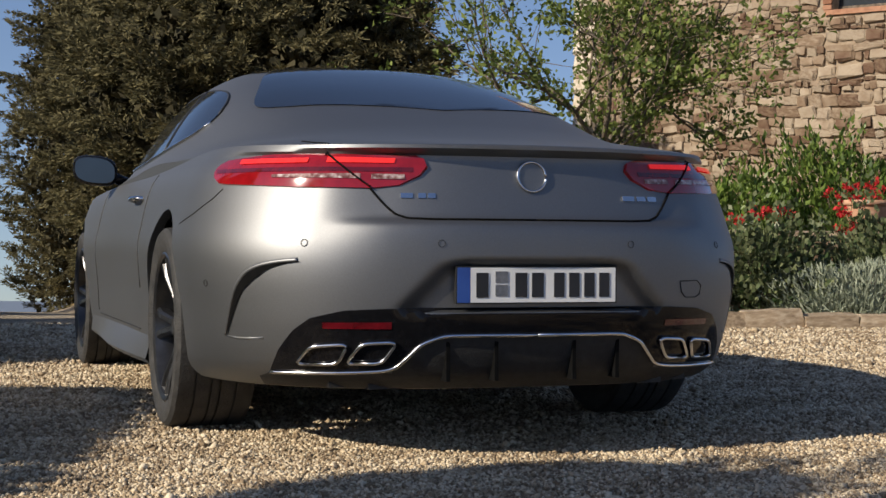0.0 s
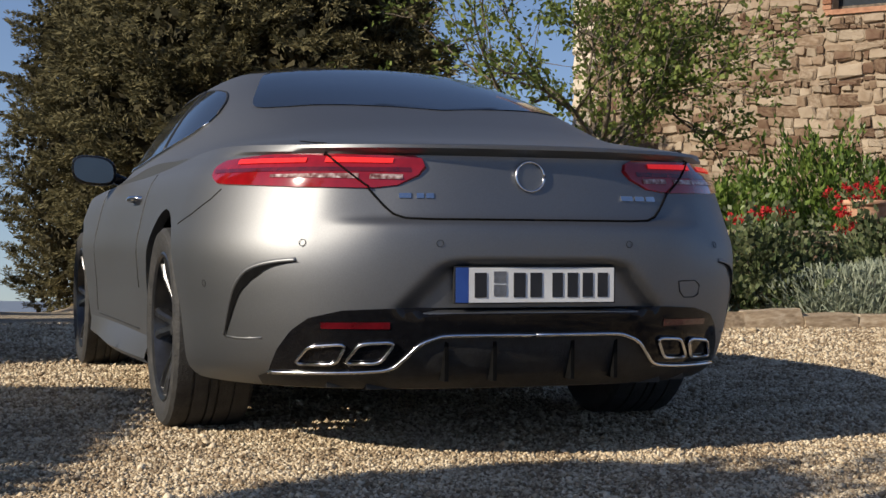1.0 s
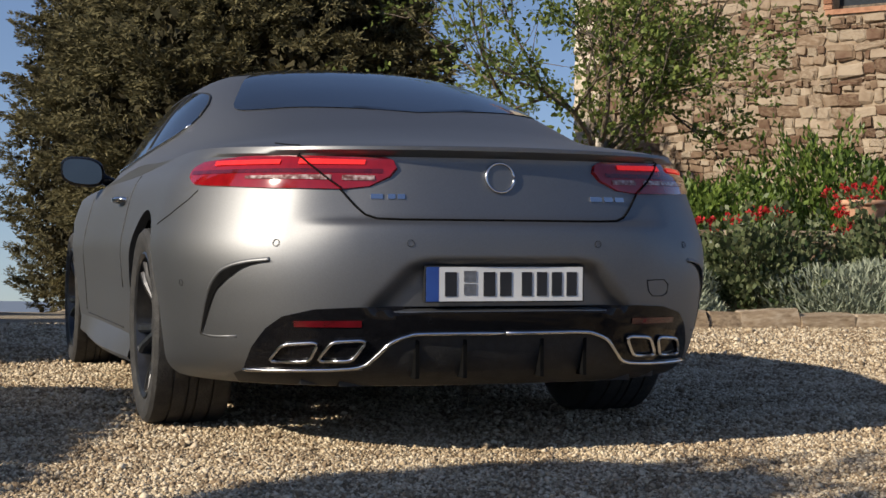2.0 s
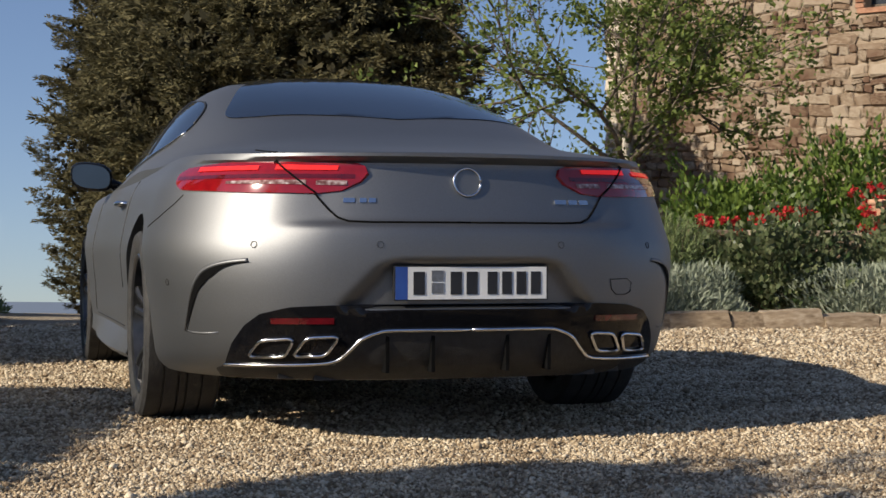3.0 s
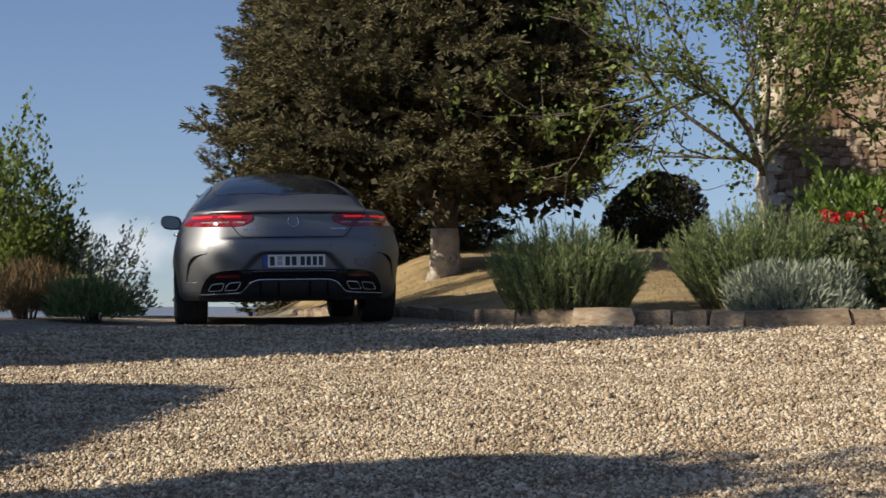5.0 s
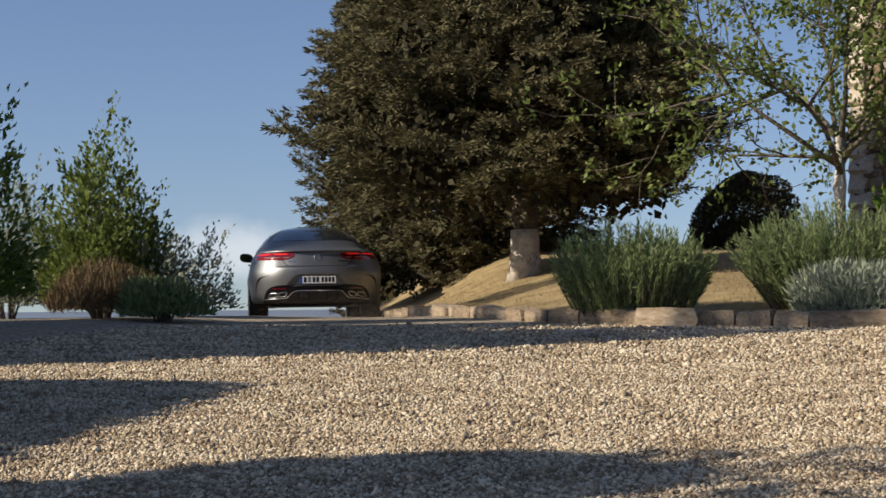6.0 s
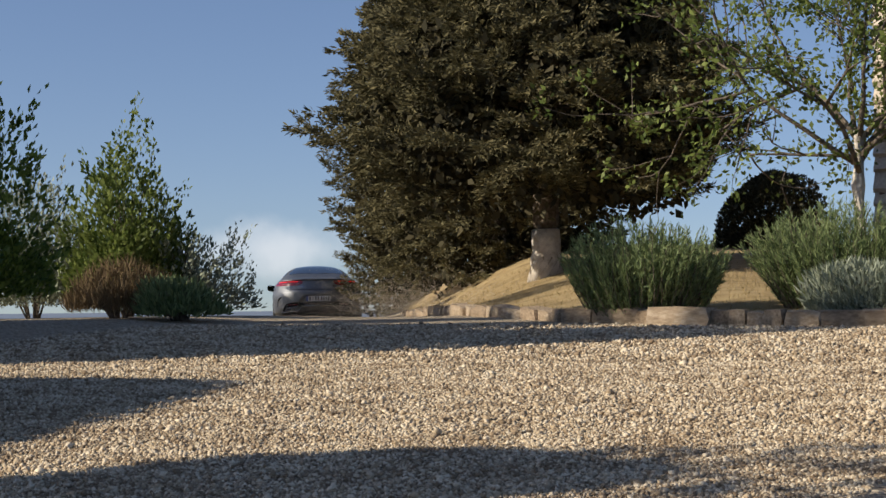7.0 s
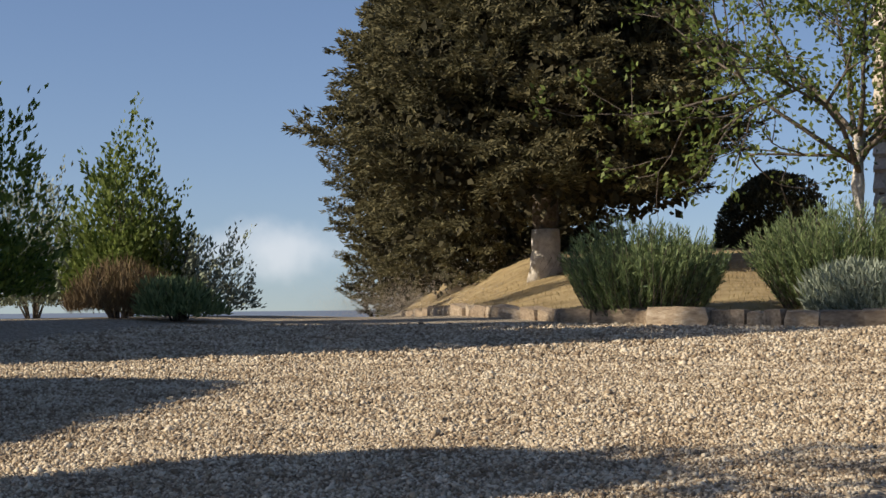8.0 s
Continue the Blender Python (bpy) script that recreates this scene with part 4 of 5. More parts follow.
def line_on_tail(path, side, off=0.001, n=10):
    pts = []
    for (f0, z0), (f1, z1) in zip(path, path[1:]):
        for i in range(n):
            u = i / n
            pts.append(rear_point(side * (f0 + (f1 - f0) * u), z0 + (z1 - z0) * u, off))
    return pts + [rear_point(side * path[-1][0], path[-1][1], off)]


def rod(name, pts, r, mat, parent, label="", sides=6):
    bm = bmesh.new()
    tube(bm, pts, [r] * len(pts), sides)
    return part(name, bm, mat, parent, label, True)


def build_body(car):
    st = []
    nt, nf, nn = 96, 92, 40
    stations = [("t", 90 * (i / nt) ** 0.92) for i in range(nt)] + [("f", i / nf) for i in range(nf)] + [("n", 90 * (1 - i / nn)) for i in range(nn + 1)]

    def at(kind, v, z):
        if kind == "t":
            return rear_point(v, z)
        if kind == "f":
            y0, y1 = interp(z, CORNER) + REAR_LONG, interp(z, NOSE) - FRONT_LONG
            y = y0 + (y1 - y0) * v
            return (side_x(y, z), y, z)
        w = interp(z, WIDE) + flare(90)
        c, s = max(0.0, math.cos(radians(v))) ** (2 / FRONT_POW), max(0.0, math.sin(radians(v))) ** (2 / FRONT_POW)
        return (w * s, interp(z, NOSE) - FRONT_LONG * (1 - c), z)

    rows = 72
    cols = []
    for kind, v in stations:
        y = at(kind, v, 0.9)[1]
        sh = interp(y, SHOULDER)
        z0 = 0.185
        col = [at(kind, v, z0 + (sh - z0) * (j / rows)) for j in range(rows + 1)]
        # hollow above the side intake at the rear corner, and its ridge
        cols.append(col)
    bm = bmesh.new()
    axles = ((0.0, 0.352), (2.945, 0.348))
    for s in (1, -1):
        vs = [[bm.verts.new((s * p[0], p[1], p[2])) for p in c] for c in cols]
        for a, b in zip(vs, vs[1:]):
            for j in range(rows):
                q = (a[j], b[j], b[j + 1], a[j + 1])
                bm.faces.new(q if s > 0 else q[::-1])
    # deck, roof and bonnet over the same stations
    half = 44
    top = []
    for c in cols:
        x1, y, _ = c[-1]
        r = []
        for i in range(-half, half + 1):
            x = x1 * math.sin(math.pi / 2 * i / half) if abs(i) < half else x1 * (1 if i > 0 else -1)
            r.append(bm.verts.new((x, y, top_z(x, y) if abs(i) < half else c[-1][2])))
        top.append(r)
    for a, b in zip(top, top[1:]):
        for i in range(2 * half):
            bm.faces.new((a[i], a[i + 1], b[i + 1], b[i]))
    bmesh.ops.remove_doubles(bm, verts=bm.verts, dist=2e-4)
    R = 0.392
    gone = []
    for f in bm.faces:
        c = f.calc_center_median()
        if abs(c.x) > 0.6 and c.z < 0.78:
            for ay, az in axles:
                if math.hypot(c.y - ay, c.z - az) < R:
                    gone.append(f)
    bmesh.ops.delete(bm, geom=list(set(gone)), context="FACES")
    rim = {v for e in bm.edges if len(e.link_faces) == 1 for v in e.verts if v.co.z > 0.2}
    for v in rim:
        for ay, az in axles:
            d = math.hypot(v.co.y - ay, v.co.z - az)
            if d < R + 0.06 and abs(v.co.x) > 0.5:
                y, z = ay + (v.co.y - ay) * R / d, max(0.185, az + (v.co.z - az) * R / d)
                v.co = Vector((math.copysign(side_x(y, z), v.co.x), y, z))
    bmesh.ops.recalc_face_normals(bm, faces=bm.faces)
    # wheel-arch lips folded inwards
    edges = [e for e in bm.edges if len(e.link_faces) == 1 and all(any(abs(math.hypot(v.co.y - ay, v.co.z - az) - R) < 0.02 for ay, az in axles) for v in e.verts)]
    r = bmesh.ops.extrude_edge_only(bm, edges=edges)
    for v in r["geom"]:
        if isinstance(v, bmesh.types.BMVert):
            v.co.x -= math.copysign(0.035, v.co.x)
    for e in bm.edges:
        if len(e.link_faces) == 2 and e.calc_face_angle(0) > 0.55:
            e.smooth = False
    part("body", bm, M_PAINT, car, "satin silver coupe bodywork", True)
    # dark liners and floor
    for ay, az in axles:
        for s in (1, -1):
            bm = bmesh.new()
            n = 20
            ring = [(ay + 0.40 * math.cos(math.pi * (i / n * 1.3 - 0.15)), az + 0.40 * math.sin(math.pi * (i / n * 1.3 - 0.15))) for i in range(n + 1)]
            a = [bm.verts.new((s * 0.885, y, z)) for y, z in ring]
            b = [bm.verts.new((s * 0.50, y, z)) for y, z in ring]
            for i in range(n):
                bm.faces.new((a[i], a[i + 1], b[i + 1], b[i]))
            bm.faces.new(b)
            part("wheel_arch_liner", bm, M_SATINBLACK, car)
    bm = bmesh.new()
    box(bm, -0.49, 0.49, -1.0, 3.7, 0.185, 0.30)
    box(bm, -0.86, 0.86, 0.45, 2.5, 0.165, 0.26)
    box(bm, -0.60, 0.60, -0.95, -0.40, 0.19, 0.28)
    part("underbody", bm, M_SATINBLACK, car)


def build_tail(car):
    lo = [(15, 0.820), (20, 0.802), (26, 0.792), (44, 0.795), (67, 0.808), (77, 0.822)]
    inner = [(0.0, 20.5), (0.2, 16.6), (0.5, 15.4), (0.8, 16.2), (1.0, 18.4)]
    for s in (-1, 1):
        rows = []
        for i in range(41):
            u, row = i / 40, []
            for j in range(11):
                r = j / 10
                f0 = interp(r, inner)
                f1 = 73.2 - 3.0 * (abs(r - 0.5) * 2) ** 3
                f = f0 + (f1 - f0) * u
                zt = 0.898 - 0.02 * max(0.0, (f - 55) / 22)
                a = interp(f, lo)
                row.append(rear_point(s * f, a + (zt - a) * r, 0.006 + 0.004 * math.sin(math.pi * r)))
            rows.append(row)
        lamp = quad_grid("tail_lamp", rows, M_REDLENS, car, "wraparound red tail lamp", thick=0.02)
        for f0, f1, z0, z1 in ((22, 38, 0.866, 0.882), (43, 64, 0.866, 0.880)):
            quad_grid("light_bar", tail_strip([(0, z0), (90, z0)], [(0, z1), (90, z1)], f0, f1, 12, s, 0.0125, 2), M_REDGLOW, lamp, "red light bar with a glow put in for sunlight")
        quad_grid("dark_band", tail_strip([(0, 0.839), (90, 0.842)], [(0, 0.853), (90, 0.853)], 18, 72, 24, s, 0.0115, 2), M_DARKLENS, lamp)
        for f0, f1 in ((19.5, 26.5), (29, 52)):
            quad_grid("clear_strip", tail_strip([(0, 0.815), (25, 0.818), (60, 0.825)], [(0, 0.828), (30, 0.834), (60, 0.831)], f0, f1, 14, s, 0.0115, 2), M_CLEARLENS, lamp, "clear reversing strip")
        # boot lid gap
        rod("lid_gap", line_on_tail([(40, 0.905), (33, 0.85), (26.4, 0.790), (23, 0.74), (21, 0.715), (18.7, 0.702), (14, 0.699), (0, 0.699)], s, 0.002), 0.0036, M_GAP, car)
        rod("lamp_gap", line_on_tail([(40, 0.904), (33, 0.85), (26.4, 0.793)], s, 0.0125), 0.0032, M_GAP, car)
        deck = [(0.60, -0.93), (0.628, -0.86), (0.645, -0.78)]
        pts = [Vector((s * x, y, top_z(x, y) + 0.0005)) for x, y in smooth_knots([(y, x) for x, y in deck], 6) for x, y in [(y, x)]]
        rod("lid_gap", pts, 0.0030, M_GAP, car)
        # gloss black lower panel
        top = [(0, 0.436), (20, 0.436), (32, 0.428), (40, 0.405), (44.6, 0.366), (48.7, 0.305), (51.2, 0.242)]
        bot = [(0, 0.352), (10.5, 0.352), (13.3, 0.345), (16.3, 0.324), (18.9, 0.285), (21.6, 0.255), (32, 0.243), (51.2, 0.236)]
        rows = tail_strip(bot, top, 0, 51.2, 60, s, 0.006, 8)
        quad_grid("lower_panel", rows, M_GLOSSBLACK, car, "gloss black bumper panel", thick=0.02)
        quad_grid("diffuser", tail_strip([(0, 0.235), (21.6, 0.23)], [(0, 0.35), (10.5, 0.35), (13.3, 0.343), (16.3, 0.322), (18.9, 0.283), (21.6, 0.25)], 0, 21.6, 20, s, 0.003, 6), M_SATINBLACK, car)
        quad_grid("bumper_underside", tail_strip([(0, 0.19), (60, 0.19)], [(0, 0.238), (21, 0.24), (51, 0.235), (60, 0.20)], 0, 55, 30, s, 0.003, 3), M_SATINBLACK, car)
        for f in (4.0, 11.5):
            c = Vector(rear_point(s * f, 0.30, 0.0))
            part("diffuser_fin", _box_bm(c.x - 0.006, c.x + 0.006, c.y - 0.012, c.y + 0.14, 0.215, 0.335), M_GAP, car)
        strip = [(0, 0.3545), (10.5, 0.3545), (13.3, 0.347), (16.3, 0.326), (18.9, 0.287), (21.6, 0.257), (27, 0.247), (40, 0.241), (51.2, 0.238)]
        k = smooth_knots(strip, 5)
        rod("chrome_strip", [rear_point(s * f, z, 0.010) for f, z in k], 0.0065, M_CHROME, car, "satin chrome diffuser strip")
        quad_grid("reflector", tail_strip([(0, 0.376), (40, 0.374)], [(0, 0.399), (40, 0.392)], 22, 37, 12, s, 0.009, 2), M_DARKLENS, car, "dark red reflector")
        # twin trapezoid tailpipes
        for quad in (((43.7, 0.268), (39.8, 0.321), (31.0, 0.330), (33.3, 0.270)), ((31.6, 0.272), (28.0, 0.332), (20.8, 0.337), (23.8, 0.274))):
            c = [Vector(rear_point(s * f, z, 0.014)) for f, z in quad]
            mid = sum(c, Vector()) / 4
            ring = []
            for i in range(4):
                a, b, d = c[i - 1], c[i], c[(i + 1) % 4]
                for u in (0.0, 0.33, 0.67, 1.0):
                    p, q = b + (a - b) * 0.22, b + (d - b) * 0.22
                    ring.append(p * (1 - u) ** 2 + b * (2 * u * (1 - u)) + q * u * u)
            tip = rod("tailpipe", [*ring, ring[0]], 0.0062, M_CHROME, car, "chrome trapezoid tailpipe frame")
            bm = bmesh.new()
            fr = [bm.verts.new(p) for p in ring]
            bk = [bm.verts.new(mid + (p - mid) * 0.86 + Vector((0, 0.10, 0))) for p in ring]
            n = len(ring)
            for i in range(n):
                bm.faces.new((fr[i], fr[(i + 1) % n], bk[(i + 1) % n], bk[i]))
            bm.faces.new(bk)
            part("pipe_inside", bm, M_SATINBLACK, tip)
        # side intake: dark blade-shaped sheet painted for the slot's shaded depth, and its ridge
        slot = smooth_knots([(0.338, 65.2), (0.39, 64.0), (0.44, 62.5), (0.49, 60.3), (0.53, 57.2), (0.552, 53.4), (0.566, 48.0), (0.573, 42.0)], 5)
        thin = [(0.338, 0.003), (0.37, 0.010), (0.44, 0.022), (0.51, 0.030), (0.545, 0.024), (0.562, 0.010), (0.573, 0.002)]
        rows = []
        for z, f in slot:
            w = interp(z, thin)
            rows.append([rear_point(s * (f - q * 75 * w), z - 0.75 * w * q * ramp(z, 0.46, 0.56), 0.0040) for q in (0.0, 0.3, 0.6, 1.0)])
        quad_grid("bumper_slot", rows, M_GAP, car, "dark curved slot in the bumper corner")
        rod("slot_ridge", [rear_point(s * (f + 0.5), z + 0.004, -0.004) for z, f in slot], 0.0085, M_PAINT, car)
        rod("slot_foot", [rear_point(s * f, z, -0.0065) for f, z in ((65.0, 0.338), (62, 0.333), (58, 0.333), (53, 0.338))], 0.009, M_PAINT, car)
        rod("bumper_gap", line_on_tail([(68.5, 0.795), (72, 0.765), (80, 0.72), (88, 0.69)], s, 0.0), 0.0025, M_SATINBLACK, car)
        for f, z in ((40.9, 0.628), (12.8, 0.628), (72, 0.50)):
            c, e = Vector(rear_point(s * f, z, 0.002)), Vector(rear_point(s * f, z, 0.03))
            q = (e - c).to_track_quat("Z", "Y")
            ring = [c + q @ Vector((0.0105 * math.cos(a), 0.0105 * math.sin(a), 0)) for a in [2 * math.pi * i / 16 for i in range(17)]]
            rod("parking_sensor", ring, 0.0010, M_SATINBLACK, car)
    tow = [Vector(rear_point(f, z, 0.001)) for f, z in ((25.7, 0.513), (31.5, 0.515), (33.4, 0.50), (33.2, 0.47), (31.6, 0.461), (28, 0.462), (26.4, 0.48), (25.7, 0.513))]
    rod("tow_cover", tow, 0.0018, M_SATINBLACK, car)
    # badge: plain chrome ring with a bright middle bar
    c = Vector(rear_point(0, 0.832, 0.004))
    tilt = 8
    m = Matrix.Translation(c) @ pose(0, 0, 0, 90 - tilt)
    ring = [m @ Vector((0.046 * math.cos(a), 0.046 * math.sin(a), 0.004)) for a in [2 * math.pi * i / 32 for i in range(33)]]
    badge = rod("badge_ring", ring, 0.0045, M_CHROME, car, "plain round chrome badge", 8)
    bm = bmesh.new()
    bmesh.ops.create_circle(bm, cap_ends=True, segments=32, radius=0.044, matrix=m @ Matrix.Translation((0, 0, 0.002)))
    part("badge_disc", bm, M_PAINT, badge)
    for s, spots in ((-1, ((20.0, 17.6), (16.6, 15.2), (14.8, 13.4))), (1, ((13.5, 16.2), (16.8, 19.0), (19.6, 22.0)))):
        for f0, f1 in spots:
            quad_grid("model_badge", tail_strip([(0, 0.763), (90, 0.763)], [(0, 0.778), (90, 0.778)], f0, f1, 3, s, 0.0035, 1), M_CHROME, car, "plain chrome bar badge", thick=0.003)
    # number plate with plain bars
    py = rear_point(0, 0.505)[1] - 0.012
    plate = part("number_plate", _box_bm(-0.262, 0.262, py - 0.004, py + 0.01, 0.448, 0.560), M_SATINBLACK, car, "white number plate in a dark frame")
    part("plate_face", _box_bm(-0.217, 0.257, py - 0.0065, py - 0.0045, 0.4515, 0.5565), M_PLATE, plate)
    part("blue_band", _box_bm(-0.258, -0.2175, py - 0.0065, py - 0.0045, 0.4515, 0.5565), M_PLATEBLUE, plate)
    for x0, w in ((-0.203, 0.048), (-0.078, 0.048), (-0.024, 0.048), (0.048, 0.044), (0.098, 0.044), (0.148, 0.044), (0.198, 0.044)):
        part("plate_bar", _box_bm(x0 + 0.004, x0 + w - 0.006, py - 0.0085, py - 0.0066, 0.467, 0.541), M_PLATEINK, plate)
    for z in (0.528, 0.488):
        part("plate_seal", _box_bm(-0.138, -0.098, py - 0.0085, py - 0.0066, z - 0.017, z + 0.017), M_STEEL, plate)


def build_glass(car):
    # rear window, gently rounded at its corners
    def win(name, y0, y1, w0, w1, label, power=5.0, lift=0.004):
        rows = []
        for i in range(25):
            v = -1 + 2 * i / 24
            v = math.copysign(abs(v) ** 0.8, v)
            y = (y0 + y1) / 2 + (y1 - y0) / 2 * v
            w = (w0 + (w1 - w0) * (v + 1) / 2) * max(0.0, 1 - abs(v) ** power) ** (1 / power)
            rows.append([(w * u, y, top_z(w * u, y) + lift) for u in [math.sin(math.pi / 2 * (j / 16 - 1)) for j in range(33)]])
        return quad_grid(name, rows, M_TINTED, car, label)

    rows = []
    for i in range(25):
        v = -1 + 2 * i / 24
        v = math.copysign(abs(v) ** 0.8, v)
        w = (0.66 - 0.25 * (v + 1) / 2) * max(0.0, 1 - abs(v) ** 5) ** (1 / 5)
        row = []
        for j in range(33):
            x = w * math.sin(math.pi / 2 * (j / 16 - 1))
            y0 = -0.24 + 0.62 * x * x
            y = y0 + (0.86 - y0) * (v + 1) / 2
            row.append((x, y, top_z(x, y) + 0.004))
        rows.append(row)
    quad_grid("rear_window", rows, M_TINTED, car, "dark tinted rear window")
    win("windscreen", 1.82, 2.62, 0.56, 0.70, "dark windscreen", 7.0)
    win("roof_glass", 0.75, 1.72, 0.44, 0.46, "dark glass roof panel", 8.0, 0.003)
    quad_grid("high_brake_lamp", [[(x, y, top_z(x, y) + 0.006) for x in (-0.10, -0.05, 0, 0.05, 0.10)] for y in (0.80, 0.825)], M_DARKLENS, car)
    low = smooth_knots([(0.36, 1.085), (0.44, 1.045), (0.60, 1.015), (0.85, 0.99), (1.3, 0.968), (2.1, 0.955), (2.42, 0.965)])
    high = smooth_knots([(0.36, 1.115), (0.44, 1.17), (0.60, 1.222), (0.85, 1.252), (1.15, 1.272), (1.4, 1.28), (1.8, 1.255), (2.1, 1.165), (2.42, 0.985)])

    def edge_x(y, z):
        a, b = 0.25, 0.93
        for _ in range(26):
            m = (a + b) / 2
            if top_z(m, y) > z:
                a = m
            else:
                b = m
        return a

    for s in (-1, 1):
        for name, quarter in (("quarter_window", True), ("side_window", False)):
            rows = []
            for i in range(31):
                row = []
                for j in range(11):
                    r = j / 10
                    cut = 0.78 + 0.30 * r
                    ya, yb = (0.36, cut - 0.012) if quarter else (cut + 0.012, 2.42)
                    y = ya + (yb - ya) * i / 30
                    z = interp(y, low) + (interp(y, high) - interp(y, low)) * r
                    row.append((s * (edge_x(y, z) + 0.005), y, z + 0.003))
                rows.append(row)
            quad_grid(name, rows, M_TINTED, car, "dark tinted side window")
        ys = np.linspace(0.36, 2.42, 60)
        rod("window_trim", [(s * (edge_x(y, interp(y, low)) + 0.005), y, interp(y, low)) for y in ys], 0.006, M_CHROME, car, "chrome strip under the side windows")
        rod("window_trim", [(s * (edge_x(y, interp(y, high)) + 0.005), y, interp(y, high)) for y in ys], 0.005, M_SATINBLACK, car)
        yy = [(y, interp(y, low) + (interp(y, high) - interp(y, low)) * i / 8) for i in range(9) for y in [0.78 + 0.30 * i / 8]]
        rod("window_post", [(s * (edge_x(y, z) + 0.004), y, z) for y, z in yy], 0.008, M_SATINBLACK, car)
        # door gaps, handle, sill
        for y0, z0, z1 in ((0.62, 0.45, 0.93), (2.12, 0.30, 0.93)):
            rod("door_gap", [(s * (side_x(y0, z) + 0.0005), y0 + (0.25 * (0.45 - z) if z < 0.45 else 0), z) for z in np.linspace(z0, min(z1, interp(y0, SHOULDER) - 0.01), 14)], 0.003, M_SATINBLACK, car)
        rod("door_gap", [(s * (side_x(y, 0.285) + 0.0005), y, 0.285) for y in np.linspace(0.70, 2.12, 16)], 0.003, M_SATINBLACK, car)
        hx = side_x(0.85, 0.80)
        rod("door_handle", [(s * (hx + 0.0), 0.74, 0.80), (s * (hx + 0.030), 0.78, 0.802), (s * (hx + 0.034), 0.88, 0.803), (s * (hx + 0.028), 0.96, 0.802), (s * hx, 0.99, 0.80)], 0.011, M_CHROME, car, "chrome-edged door handle", 8)
        rows = []
        for i in range(20):
            y = 0.42 + 2.08 * i / 19
            x = side_x(y, 0.25)
            fl = 0.045 * math.sin(math.pi * min(1, i / 19 + 0.12)) + 0.01
            rows.append([(s * (x + 0.002), y, 0.27), (s * (x + 0.6 * fl), y, 0.225), (s * (x + fl), y, 0.185), (s * (x + fl - 0.02), y, 0.165), (s * (x - 0.06), y, 0.165)])
        quad_grid("side_skirt", rows, M_PAINT, car, "flared silver side skirt")
        # door mirror
        m = pose(s * 0.985, 1.98, 0.965, 0, 0, s * 8)
        bm = bmesh.new()
        bmesh.ops.create_uvsphere(bm, u_segments=22, v_segments=14, radius=1)
        for v in bm.verts:
            p = v.co
            q = 1.0 if p.y > 0 else 0.35
            v.co = m @ Vector((0.104 * math.copysign(abs(p.x) ** 0.75, p.x), 0.115 * p.y * q, 0.072 * math.copysign(abs(p.z) ** 0.7, p.z) + 0.012 * s * p.x))
        mir = part("door_mirror", bm, M_GLOSSBLACK, car, "gloss black door mirror", True)
        bm = bmesh.new()
        bmesh.ops.create_circle(bm, cap_ends=True, segments=24, radius=1)
        for v in bm.verts:
            p = v.co
            v.co = m @ Vector((0.092 * math.copysign(abs(p.x) ** 0.75, p.x), -0.0425, 0.059 * math.copysign(abs(p.y) ** 0.7, p.y) + 0.012 * s * p.x))
        part("mirror_glass", bm, M_MIRROR, mir)
        rod("mirror_foot", [(s * 0.93, 1.99, 0.95), (s * 0.87, 2.0, 0.925), (s * 0.82, 2.02, 0.905)], 0.028, M_GLOSSBLACK, mir)
    # nose
    for s in (-1, 1):
        rows = []
        for i in range(17):
            f = 24 + 44 * i / 16
            r = []
            for j in range(6):
                z = 0.585 + (0.09 - 0.02 * abs(i - 8) / 8) * j / 5
                w = interp(z, WIDE)
                c, n = math.cos(radians(f)) ** (2 / FRONT_POW), math.sin(radians(f)) ** (2 / FRONT_POW)
                r.append((s * w * n * 1.004, interp(z, NOSE) - FRONT_LONG * (1 - c) + 0.006, z))
            rows.append(r)
        quad_grid("headlamp", rows, M_HEADLENS, car, "clear headlamp", thick=0.01)
    rows = []
    for i in range(-8, 9):
        x = 0.44 * i / 8
        r = []
        for j in range(6):
            z = 0.38 + 0.24 * j / 5
            w = interp(z, WIDE)
            c = max(0.0, 1 - (abs(x) / w) ** FRONT_POW) ** (1 / FRONT_POW)
            r.append((x * (0.7 + 0.3 * math.sin(math.pi * (j + 0.7) / 6.4)), interp(z, NOSE) - FRONT_LONG * (1 - c) + 0.006, z))
        rows.append(r)
    quad_grid("grille", rows, M_GLOSSBLACK, car, "dark front grille", thick=0.01)
    rod("grille_bar", [(x, 3.885 - 0.12 * x * x, 0.50) for x in np.linspace(-0.36, 0.36, 9)], 0.012, M_CHROME, car)


